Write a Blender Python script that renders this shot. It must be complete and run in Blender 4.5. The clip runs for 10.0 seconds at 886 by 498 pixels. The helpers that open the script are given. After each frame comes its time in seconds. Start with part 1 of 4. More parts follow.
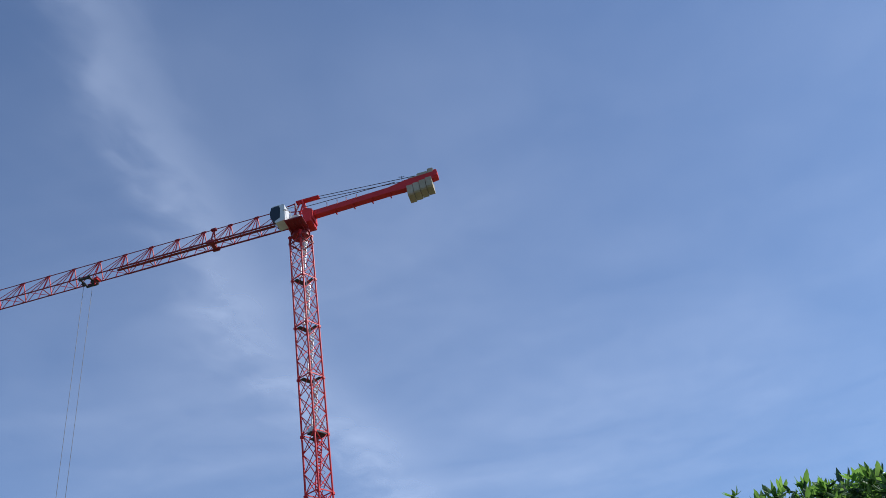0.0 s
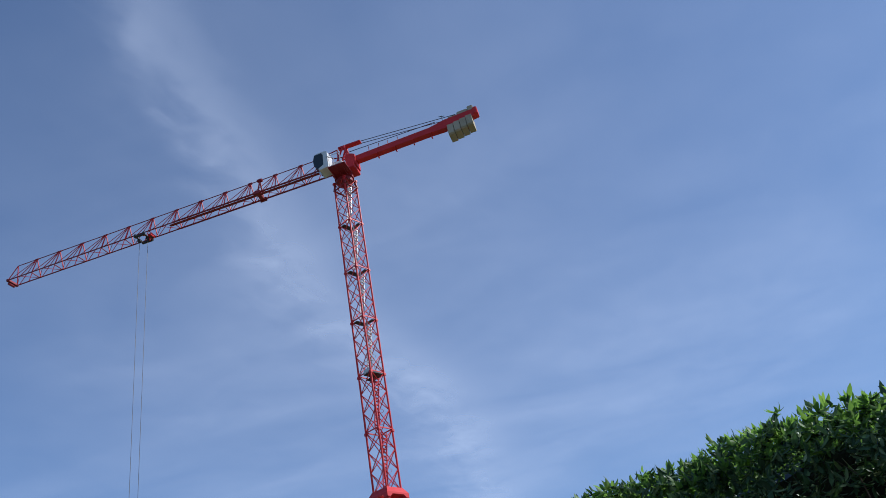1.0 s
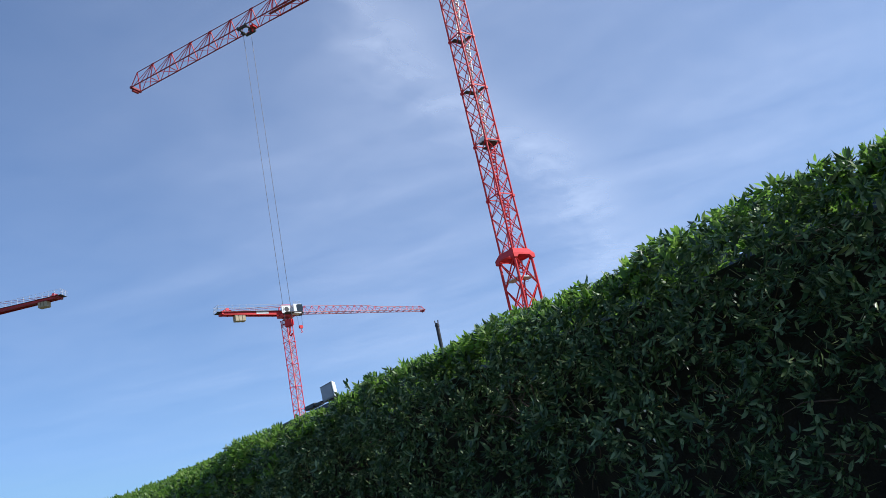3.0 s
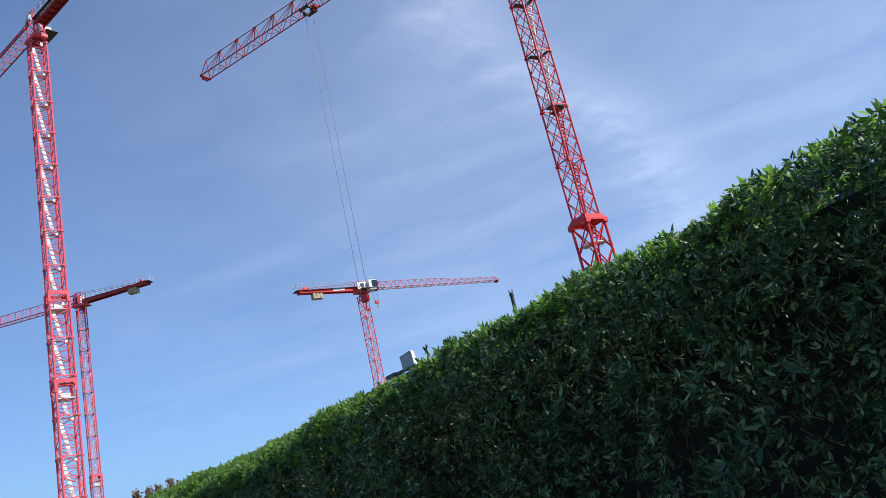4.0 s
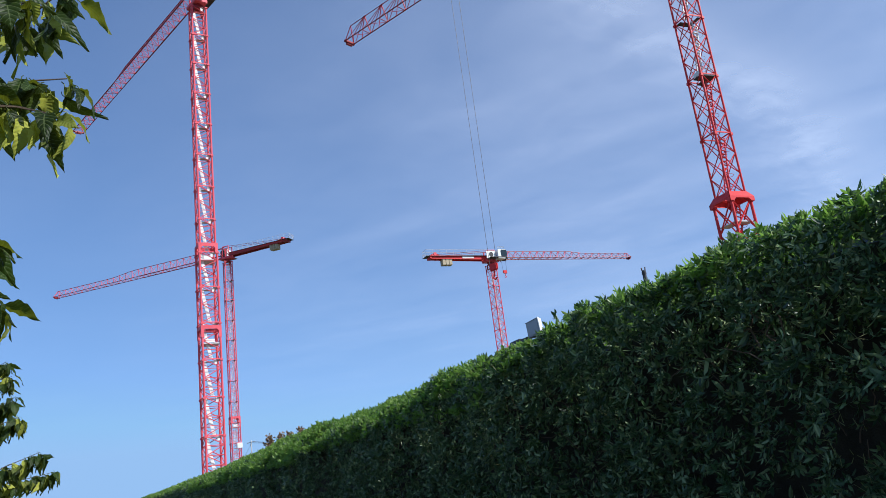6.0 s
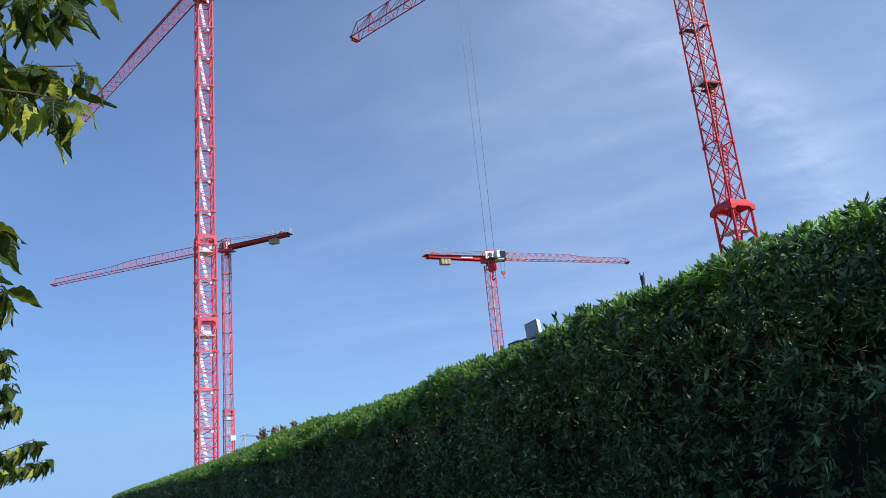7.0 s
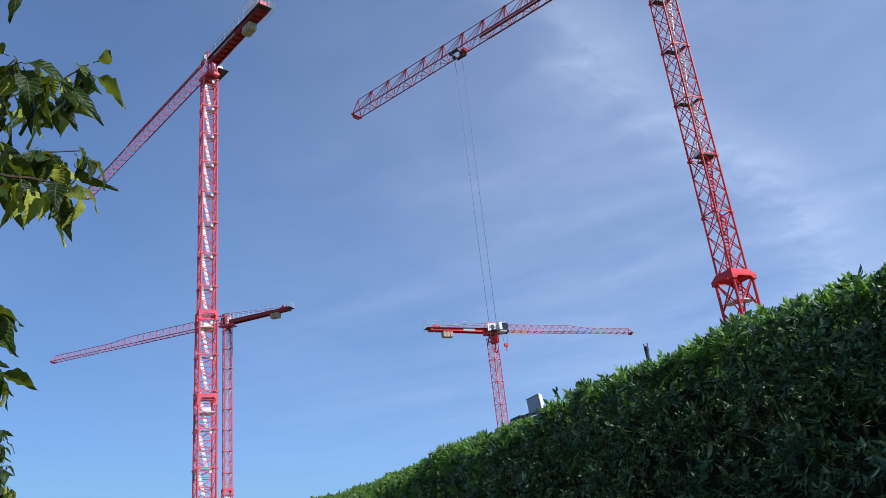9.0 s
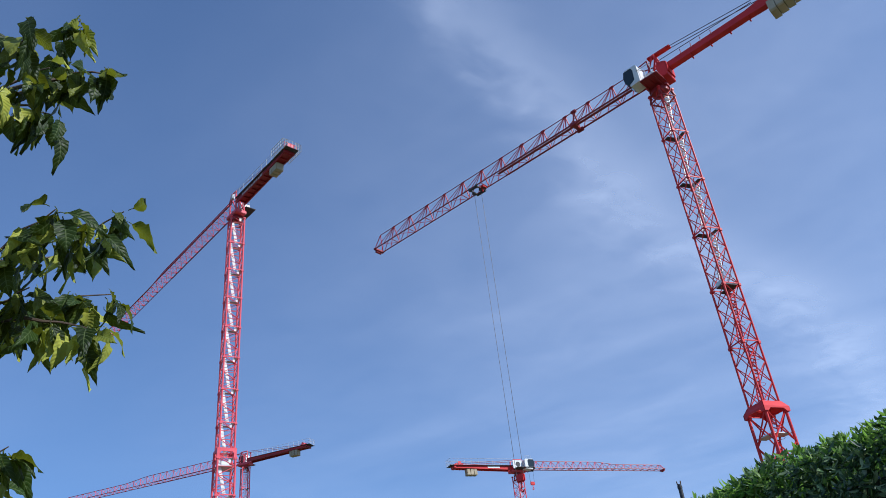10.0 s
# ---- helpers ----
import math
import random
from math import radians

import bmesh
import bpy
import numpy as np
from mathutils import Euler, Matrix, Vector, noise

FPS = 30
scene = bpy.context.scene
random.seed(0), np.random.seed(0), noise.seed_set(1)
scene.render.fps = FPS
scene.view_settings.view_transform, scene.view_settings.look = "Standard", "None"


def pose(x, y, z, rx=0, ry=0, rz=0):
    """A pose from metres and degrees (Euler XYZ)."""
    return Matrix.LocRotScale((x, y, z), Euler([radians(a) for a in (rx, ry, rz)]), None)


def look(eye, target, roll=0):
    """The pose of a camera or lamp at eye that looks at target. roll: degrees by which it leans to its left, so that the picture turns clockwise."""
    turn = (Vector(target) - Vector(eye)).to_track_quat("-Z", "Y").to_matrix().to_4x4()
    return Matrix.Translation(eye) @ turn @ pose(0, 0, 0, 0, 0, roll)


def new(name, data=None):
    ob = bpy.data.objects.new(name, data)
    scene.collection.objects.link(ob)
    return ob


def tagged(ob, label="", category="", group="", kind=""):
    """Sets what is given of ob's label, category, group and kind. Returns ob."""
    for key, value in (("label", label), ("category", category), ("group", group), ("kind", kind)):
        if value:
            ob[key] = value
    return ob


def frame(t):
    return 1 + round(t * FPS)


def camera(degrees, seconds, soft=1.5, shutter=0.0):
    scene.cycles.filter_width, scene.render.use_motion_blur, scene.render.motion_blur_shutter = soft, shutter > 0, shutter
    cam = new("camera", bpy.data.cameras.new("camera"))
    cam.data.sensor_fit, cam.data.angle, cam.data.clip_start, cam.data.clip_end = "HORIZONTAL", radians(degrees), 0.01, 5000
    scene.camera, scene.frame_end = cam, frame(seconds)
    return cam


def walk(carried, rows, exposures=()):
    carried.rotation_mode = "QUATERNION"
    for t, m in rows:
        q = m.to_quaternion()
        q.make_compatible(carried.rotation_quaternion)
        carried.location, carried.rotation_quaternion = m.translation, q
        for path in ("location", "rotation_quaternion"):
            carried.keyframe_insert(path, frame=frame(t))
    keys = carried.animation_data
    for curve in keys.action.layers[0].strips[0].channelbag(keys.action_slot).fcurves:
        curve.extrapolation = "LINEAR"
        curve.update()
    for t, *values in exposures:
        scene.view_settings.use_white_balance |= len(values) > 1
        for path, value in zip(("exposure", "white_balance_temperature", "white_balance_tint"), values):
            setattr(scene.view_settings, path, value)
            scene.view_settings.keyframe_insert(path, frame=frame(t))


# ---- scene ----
cam = camera(59.97, 10.0, soft=0.7)


def view(x, y, z, yaw, pitch, roll):
    """A camera pose from the eye, the heading (left of +y), the tilt up and the roll, in degrees."""
    a, b = radians(yaw), radians(pitch)
    way = Vector((-math.sin(a) * math.cos(b), math.cos(a) * math.cos(b), math.sin(b)))
    return look((x, y, z), Vector((x, y, z)) + way, roll)


PATH = [
    (0.0, view(0.224, -0.742, 1.720, -12.53, 36.06, -11.82)),
    (0.5, view(0.218, -0.777, 1.691, -10.64, 35.17, -11.77)),
    (1.0, view(0.260, -0.765, 1.681, -7.33, 32.34, -12.00)),
    (1.5, view(0.265, -0.679, 1.664, -3.85, 28.69, -11.75)),
    (2.0, view(0.224, -0.510, 1.662, -1.15, 24.66, -11.16)),
    (2.5, view(0.186, -0.396, 1.649, 1.03, 18.81, -11.55)),
    (2.7, view(0.183, -0.386, 1.640, 2.80, 17.97, -11.69)),
    (3.8, view(0.169, -0.334, 1.591, 10.91, 16.83, -13.20)),
    (4.0, view(0.132, -0.283, 1.598, 11.52, 16.52, -13.14)),
    (4.5, view(0.089, -0.131, 1.600, 15.69, 16.24, -13.27)),
    (5.0, view(0.057, -0.017, 1.597, 21.05, 17.17, -11.12)),
    (5.5, view(0.036, 0.019, 1.594, 21.65, 16.60, -8.75)),
    (5.7, view(0.031, 0.018, 1.595, 21.74, 16.27, -8.11)),
    (6.8, view(0.007, 0.012, 1.598, 21.79, 15.88, -5.59)),
    (7.0, view(0.002, 0.011, 1.599, 21.78, 15.99, -5.48)),
    (7.5, view(0.000, 0.000, 1.600, 21.76, 16.48, -5.35)),
    (8.0, view(0.004, 0.005, 1.601, 21.78, 16.87, -5.41)),
    (8.5, view(0.016, 0.014, 1.601, 21.81, 16.95, -5.76)),
    (9.0, view(0.031, -0.001, 1.610, 21.34, 21.37, -6.23)),
    (9.2, view(0.035, -0.012, 1.614, 20.97, 25.51, -6.48)),
    (9.5, view(0.042, -0.029, 1.620, 21.24, 29.53, -6.49)),
    (10.0, view(0.040, -0.024, 1.625, 21.89, 31.36, -6.62)),
]
walk(cam, PATH, [(0.0, -0.02, 5760, 10), (1.0, -0.09, 5720, 10), (2.0, -0.03, 5770, 10), (2.5, 0.24, 6000, 10), (4.5, 0.32, 5980, 10), (5.5, 0.27, 5930, 10), (8.2, 0.24, 5910, 10), (9.0, 0.17, 5820, 10), (10.0, 0.16, 5660, 10)])

# ---- light ----
SUN_EL, SUN_AZ = radians(38), math.atan2(0.99, -0.06)
world = bpy.data.worlds.new("world")
scene.world = world
world.use_nodes = True
wn = world.node_tree.nodes
sky = wn.new("ShaderNodeTexSky")
sky.sky_type, sky.sun_disc = "NISHITA", False
sky.sun_elevation, sky.sun_rotation = SUN_EL, SUN_AZ
sky.altitude, sky.air_density, sky.dust_density, sky.ozone_density = 100, 0.72, 0.0, 4.0
wn["Background"].inputs["Strength"].default_value = 0.144
# hazy air: the glow towards the horizon is compressed, then capped
def sky_math(op, x, y, z=(0, 0, 0)):
    q = wn.new("ShaderNodeVectorMath")
    q.operation = op
    for k, v in enumerate((x, y, z)):
        if isinstance(v, tuple):
            q.inputs[k].default_value = v
        else:
            world.node_tree.links.new(v, q.inputs[k])
    return q.outputs["Vector"]


denser = sky_math("MULTIPLY_ADD", sky.outputs["Color"], (0.47, 0.25, 0.137), (1, 1, 1))
hazy = sky_math("MULTIPLY", sky_math("DIVIDE", sky.outputs["Color"], denser), (1.36, 1.36, 1.36))
hazy = sky_math("MINIMUM", hazy, (1.95, 3.1, 4.7))
world.node_tree.links.new(hazy, wn["Background"].inputs["Color"])

sun = new("sun", bpy.data.lights.new("sun", "SUN"))
sun.data.energy, sun.data.angle, sun.data.color = 5.0, radians(0.53), (1.0, 0.95, 0.87)
sun_way = Vector((math.sin(SUN_AZ) * math.cos(SUN_EL), math.cos(SUN_AZ) * math.cos(SUN_EL), math.sin(SUN_EL)))
sun.matrix_world = look(sun_way * 60, (0, 0, 0))


# ---- materials ----
def nodes_of(name):
    m = bpy.data.materials.new(name)
    m.use_nodes = True
    return m, m.node_tree.nodes, m.node_tree.links, m.node_tree.nodes["Principled BSDF"]


def surface(name, a, b, scale, rough, metal=0.0, bump=0.0, fine=12.0, dist=0.01):
    """Two tones mixed by a coarse and a fine noise, with a little relief."""
    m, n, l, p = nodes_of(name)
    co = n.new("ShaderNodeTexCoord")
    coarse, tiny = n.new("ShaderNodeTexNoise"), n.new("ShaderNodeTexNoise")
    coarse.inputs["Scale"].default_value, coarse.inputs["Detail"].default_value = scale, 5
    tiny.inputs["Scale"].default_value, tiny.inputs["Detail"].default_value = scale * fine, 4
    for q in (coarse, tiny):
        l.new(co.outputs["Object"], q.inputs["Vector"])
    add = n.new("ShaderNodeMath")
    add.operation = "MULTIPLY_ADD"
    l.new(tiny.outputs["Fac"], add.inputs[0])
    add.inputs[1].default_value = 0.45
    l.new(coarse.outputs["Fac"], add.inputs[2])
    ramp = n.new("ShaderNodeValToRGB")
    ramp.color_ramp.elements[0].position, ramp.color_ramp.elements[0].color = 0.5, (*a, 1)
    ramp.color_ramp.elements[1].position, ramp.color_ramp.elements[1].color = 0.95, (*b, 1)
    l.new(add.outputs[0], ramp.inputs["Fac"])
    l.new(ramp.outputs["Color"], p.inputs["Base Color"])
    p.inputs["Roughness"].default_value, p.inputs["Metallic"].default_value = rough, metal
    if bump:
        bp = n.new("ShaderNodeBump")
        bp.inputs["Strength"].default_value, bp.inputs["Distance"].default_value = bump, dist
        l.new(tiny.outputs["Fac"], bp.inputs["Height"])
        l.new(bp.outputs["Normal"], p.inputs["Normal"])
    return m


def leaf_material(name, dark, mid, light, through_colour, share, rough, island=True, vein=0.0, gloss=0.42):
    """Leaf: tone by leaf, glossy upper skin, light passing through the blade."""
    m, n, l, p = nodes_of(name)
    if island:
        rnd = n.new("ShaderNodeNewGeometry").outputs["Random Per Island"]
    else:
        rnd = n.new("ShaderNodeObjectInfo").outputs["Random"]
    ramp = n.new("ShaderNodeValToRGB")
    e = ramp.color_ramp.elements
    e[0].position, e[0].color = 0.0, (*dark, 1)
    e[1].position, e[1].color = 1.0, (*light, 1)
    k = e.new(0.6)
    k.color = (*mid, 1)
    l.new(rnd, ramp.inputs["Fac"])
    co, noi = n.new("ShaderNodeTexCoord"), n.new("ShaderNodeTexNoise")
    noi.inputs["Scale"].default_value, noi.inputs["Detail"].default_value = 22, 4
    l.new(co.outputs["Object"], noi.inputs["Vector"])
    mix = n.new("ShaderNodeMixRGB")
    mix.blend_type = "MULTIPLY"
    mix.inputs["Fac"].default_value = 0.5
    l.new(ramp.outputs["Color"], mix.inputs["Color1"])
    l.new(noi.outputs["Color"], mix.inputs["Color2"])
    bright = n.new("ShaderNodeMixRGB")
    bright.blend_type = "MIX"
    bright.inputs["Fac"].default_value = 0.55
    l.new(ramp.outputs["Color"], bright.inputs["Color1"])
    l.new(mix.outputs["Color"], bright.inputs["Color2"])
    colour = bright.outputs["Color"]
    if vein:
        at = n.new("ShaderNodeUVMap")
        sep = n.new("ShaderNodeSeparateXYZ")
        l.new(at.outputs["UV"], sep.inputs[0])
        ab = n.new("ShaderNodeMath")
        ab.operation = "ABSOLUTE"
        l.new(sep.outputs["Y"], ab.inputs[0])
        slant = n.new("ShaderNodeMath")
        slant.operation = "MULTIPLY_ADD"
        l.new(ab.outputs[0], slant.inputs[0])
        slant.inputs[1].default_value = -0.22
        l.new(sep.outputs["X"], slant.inputs[2])
        fr = n.new("ShaderNodeMath")
        fr.operation = "PINGPONG"
        l.new(slant.outputs[0], fr.inputs[0])
        fr.inputs[1].default_value = 0.055
        rib = n.new("ShaderNodeMath")
        rib.operation = "LESS_THAN"
        l.new(fr.outputs[0], rib.inputs[0])
        rib.inputs[1].default_value = 0.007
        mid_rib = n.new("ShaderNodeMath")
        mid_rib.operation = "LESS_THAN"
        l.new(ab.outputs[0], mid_rib.inputs[0])
        mid_rib.inputs[1].default_value = 0.05
        both = n.new("ShaderNodeMath")
        both.operation = "MAXIMUM"
        l.new(rib.outputs[0], both.inputs[0])
        l.new(mid_rib.outputs[0], both.inputs[1])
        amount = n.new("ShaderNodeMath")
        amount.operation = "MULTIPLY"
        amount.inputs[1].default_value = vein
        l.new(both.outputs[0], amount.inputs[0])
        vm = n.new("ShaderNodeMixRGB")
        l.new(amount.outputs[0], vm.inputs["Fac"])
        l.new(colour, vm.inputs["Color1"])
        vm.inputs["Color2"].default_value = (0.34, 0.42, 0.16, 1)
        colour = vm.outputs["Color"]
        bp = n.new("ShaderNodeBump")
        bp.inputs["Strength"].default_value = 0.4
        l.new(fr.outputs[0], bp.inputs["Height"])
        bp.inputs["Distance"].default_value = 0.05
        l.new(bp.outputs["Normal"], p.inputs["Normal"])
    l.new(colour, p.inputs["Base Color"])
    p.inputs["Roughness"].default_value, p.inputs["Specular IOR Level"].default_value = rough, gloss
    tr = n.new("ShaderNodeBsdfTranslucent")
    tint = n.new("ShaderNodeMixRGB")
    tint.inputs["Fac"].default_value = 0.6
    l.new(colour, tint.inputs["Color1"])
    tint.inputs["Color2"].default_value = (*through_colour, 1)
    l.new(tint.outputs["Color"], tr.inputs["Color"])
    ms = n.new("ShaderNodeMixShader")
    ms.inputs["Fac"].default_value = share
    l.new(p.outputs["BSDF"], ms.inputs[1])
    l.new(tr.outputs["BSDF"], ms.inputs[2])
    l.new(ms.outputs["Shader"], n["Material Output"].inputs["Surface"])
    return m


RED = surface("red_paint", (0.56, 0.026, 0.028), (0.72, 0.04, 0.042), 0.6, 0.5, bump=0.05)
# Lighter, pinker red: haze and glare of the far cranes put into the colour.
RED_HAZED = surface("hazed_red_paint", (0.62, 0.07, 0.095), (0.78, 0.11, 0.14), 0.5, 0.55, bump=0.05)
for paint_ in (RED, RED_HAZED):
    paint_.node_tree.nodes["Principled BSDF"].inputs["Specular IOR Level"].default_value = 0.3
# Darker copy of the red, with underside shade put into the colour.
SHADED_RED = surface("shaded_red_paint", (0.24, 0.012, 0.016), (0.34, 0.02, 0.026), 0.6, 0.5)
GALV = surface("galvanised_steel", (0.5, 0.5, 0.5), (0.66, 0.66, 0.65), 1.5, 0.6, metal=0.1)
GRATE = surface("steel_grating", (0.04, 0.035, 0.035), (0.09, 0.08, 0.08), 3.0, 0.8)
CONCRETE = surface("concrete", (0.38, 0.31, 0.2), (0.54, 0.46, 0.33), 0.9, 0.9, bump=0.25)
WHITE = surface("white_paint", (0.72, 0.72, 0.69), (0.82, 0.82, 0.8), 0.8, 0.4)
BLACK = surface("black_steel", (0.018, 0.019, 0.021), (0.04, 0.04, 0.042), 2.0, 0.5, metal=0.2)
ROPE = surface("wire_rope", (0.05, 0.05, 0.055), (0.09, 0.09, 0.09), 3.0, 0.5, metal=0.5)
LETTER = surface("faded_white_lettering", (0.5, 0.45, 0.44), (0.7, 0.66, 0.64), 2.0, 0.6)
FENCE = surface("dark_fence_boards", (0.018, 0.028, 0.05), (0.05, 0.065, 0.09), 1.2, 0.55, bump=0.2)
BARK = surface("bark", (0.05, 0.035, 0.024), (0.14, 0.11, 0.08), 6, 0.9, bump=0.6)
TWIG = surface("twig", (0.07, 0.045, 0.03), (0.15, 0.105, 0.07), 8, 0.85, bump=0.3)
STALK = surface("young_stalk", (0.14, 0.17, 0.06), (0.30, 0.30, 0.13), 8, 0.6)
# Near-black brown: deep shade inside the hedge, put into the colour.
HEDGE_SHADE = surface("hedge_inside_shade", (0.012, 0.011, 0.008), (0.035, 0.03, 0.018), 9, 0.95, bump=0.8)
GRASS = surface("dry_grass_ground", (0.06, 0.075, 0.03), (0.14, 0.13, 0.07), 0.08, 0.95, bump=0.5)
# Cream tone standing in for sunlight flecks on the hedge face.
SUN_FLECK = surface("withered_leaf", (0.6, 0.54, 0.42), (0.75, 0.7, 0.6), 20, 0.7)
LAMP_GREY = surface("grey_lamp_housing", (0.30, 0.31, 0.33), (0.38, 0.39, 0.41), 4, 0.5)
GLASS, gn, gl, gp = nodes_of("tinted_cab_glass")
gp.inputs["Base Color"].default_value = (0.02, 0.03, 0.035, 1)
gp.inputs["Roughness"].default_value, gp.inputs["Specular IOR Level"].default_value = 0.06, 0.7
HEDGE_LEAF = leaf_material("hedge_leaf", (0.026, 0.054, 0.025), (0.072, 0.138, 0.058), (0.3, 0.38, 0.175), (0.15, 0.34, 0.07), 0.15, 0.4, gloss=0.34)
# Fresh-leaf green, raised further for sun on the clipped top.
HEDGE_NEW_LIT = leaf_material("hedge_new_lit_leaf", (0.08, 0.16, 0.03), (0.17, 0.29, 0.05), (0.31, 0.42, 0.1), (0.34, 0.62, 0.09), 0.48, 0.5)
# Wide range of leaf tones: the extremes stand in for sunlit and shaded blades.
TREE_LEAF = leaf_material("tree_leaf", (0.006, 0.016, 0.003), (0.022, 0.048, 0.006), (0.52, 0.54, 0.08), (0.5, 0.56, 0.03), 0.24, 0.45, island=False, vein=0.24, gloss=0.17)
CROWN_LEAF = leaf_material("crown_leaf", (0.035, 0.07, 0.012), (0.06, 0.11, 0.018), (0.12, 0.17, 0.03), (0.42, 0.50, 0.06), 0.35, 0.4)
FAR_LEAF = leaf_material("far_tree_leaf", (0.2, 0.12, 0.08), (0.3, 0.19, 0.12), (0.4, 0.28, 0.17), (0.2, 0.2, 0.06), 0.3, 0.7)


# ---- mesh helpers ----
class Shape:
    """Collects bars, boxes and plates into one mesh."""

    def __init__(self):
        self.v, self.f = [], []

    def bar(self, p, q, r, n=6, r2=None):
        p, q = Vector(p), Vector(q)
        ax = (q - p).normalized()
        a = ax.orthogonal().normalized()
        b = ax.cross(a)
        k = len(self.v)
        for c, rr in ((p, r), (q, r if r2 is None else r2)):
            for i in range(n):
                w = 2 * math.pi * (i + 0.5) / n
                self.v.append(c + (a * math.cos(w) + b * math.sin(w)) * rr)
        self.f += [(k + i, k + (i + 1) % n, k + n + (i + 1) % n, k + n + i) for i in range(n)]
        self.f += [tuple(k + i for i in reversed(range(n))), tuple(k + n + i for i in range(n))]
        return self

    def path(self, pts, r, n=6, taper=1.0):
        m = len(pts) - 1
        for i in range(m):
            self.bar(pts[i], pts[i + 1], r * (1 + (taper - 1) * i / m), n, r * (1 + (taper - 1) * (i + 1) / m))
        return self

    def box(self, lo, hi, cut=0.0):
        """A box with its twelve edges cut by the given width."""
        lo, hi = Vector(lo), Vector(hi)
        bm = bmesh.new()
        bmesh.ops.create_cube(bm, size=1, matrix=Matrix.Translation((lo + hi) / 2) @ Matrix.Diagonal((*(hi - lo), 1)))
        if cut:
            bmesh.ops.bevel(bm, geom=bm.edges, offset=cut, segments=2, affect="EDGES")
        self.take(bm)
        return self

    def prism(self, outline, axis, lo, hi):
        """An outline in the plane across an axis, drawn out from lo to hi."""
        k, n = len(self.v), len(outline)
        for h in (lo, hi):
            for a, b in outline:
                self.v.append(Vector({"x": (h, a, b), "y": (a, h, b), "z": (a, b, h)}[axis]))
        self.f += [(k + i, k + (i + 1) % n, k + n + (i + 1) % n, k + n + i) for i in range(n)]
        self.f += [tuple(k + i for i in reversed(range(n))), tuple(k + n + i for i in range(n))]
        return self

    def take(self, bm):
        k = len(self.v)
        bm.verts.index_update()
        self.v += [v.co.copy() for v in bm.verts]
        self.f += [tuple(k + v.index for v in f.verts) for f in bm.faces]
        bm.free()

    def mesh(self, name, material):
        me = bpy.data.meshes.new(name)
        me.from_pydata([tuple(v) for v in self.v], [], self.f)
        bm = bmesh.new()
        bm.from_mesh(me)
        bmesh.ops.recalc_face_normals(bm, faces=bm.faces)
        bm.to_mesh(me)
        bm.free()
        me.materials.append(material)
        return me


def part(name, shape, material, parent, label="", m=None):
    """One mesh object under a thing or a part."""
    me = shape if isinstance(shape, bpy.types.Mesh) else shape.mesh(name, material)
    ob = new(name, me)
    ob.parent = parent
    if m is not None:
        ob.matrix_basis = m
    return tagged(ob, label)


# ---- ground ----
gs = Shape()
gs.prism([(3000 * math.cos(i * math.pi / 24), 3000 * math.sin(i * math.pi / 24)) for i in range(48)], "z", -0.5, 0.0)
tagged(new("ground", gs.mesh("ground", GRASS)), "flat dry grassy ground reaching the horizon", "ground", kind="structure")

# ---- thin cloud layer ----
CLOUD, cn, cl, cp = nodes_of("thin_cirrus")
cn.remove(cp)


def calc(op, x, y, z=0.0):
    q = cn.new("ShaderNodeMath")
    q.operation = op
    for k, v in enumerate((x, y, z)):
        if isinstance(v, (int, float)):
            q.inputs[k].default_value = v
        else:
            cl.new(v, q.inputs[k])
    return q.outputs[0]


def cloud_noise(size, detail, warp, long, angle):
    """Noise drawn out along one direction of the sky."""
    mp = cn.new("ShaderNodeMapping")
    mp.vector_type = "TEXTURE"
    mp.inputs["Rotation"].default_value, mp.inputs["Scale"].default_value = (0, 0, radians(angle)), (long, 1.0, 1.0)
    cl.new(place.outputs["Object"], mp.inputs["Vector"])
    q = cn.new("ShaderNodeTexNoise")
    q.inputs["Scale"].default_value, q.inputs["Detail"].default_value, q.inputs["Distortion"].default_value = size, detail, warp
    cl.new(mp.outputs["Vector"], q.inputs["Vector"])
    return q.outputs["Fac"]


place = cn.new("ShaderNodeTexCoord")
xyz = cn.new("ShaderNodeSeparateXYZ")
cl.new(place.outputs["Object"], xyz.inputs[0])
wide = cloud_noise(0.0042, 3, 0.6, 1.7, -20)
fine = cloud_noise(0.012, 4, 0.8, 1.6, -14)
wisp = cloud_noise(0.045, 9, 0.5, 1.6, 60)
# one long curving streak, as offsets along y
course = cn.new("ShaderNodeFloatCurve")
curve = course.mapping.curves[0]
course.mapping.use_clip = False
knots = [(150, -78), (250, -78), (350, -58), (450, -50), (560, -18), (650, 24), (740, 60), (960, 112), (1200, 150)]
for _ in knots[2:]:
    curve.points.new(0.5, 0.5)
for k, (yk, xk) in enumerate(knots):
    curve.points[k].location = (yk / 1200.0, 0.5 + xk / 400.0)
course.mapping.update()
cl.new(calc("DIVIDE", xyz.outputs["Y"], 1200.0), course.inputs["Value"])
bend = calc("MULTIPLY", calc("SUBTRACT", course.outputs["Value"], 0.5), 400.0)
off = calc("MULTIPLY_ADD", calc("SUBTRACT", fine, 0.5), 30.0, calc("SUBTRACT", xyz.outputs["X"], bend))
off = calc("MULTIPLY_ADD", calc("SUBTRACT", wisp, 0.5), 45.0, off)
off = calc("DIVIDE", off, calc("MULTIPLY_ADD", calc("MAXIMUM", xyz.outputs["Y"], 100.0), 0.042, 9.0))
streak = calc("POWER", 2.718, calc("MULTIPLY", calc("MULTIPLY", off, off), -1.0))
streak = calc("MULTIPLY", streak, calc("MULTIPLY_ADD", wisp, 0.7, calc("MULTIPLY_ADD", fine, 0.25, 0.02)))
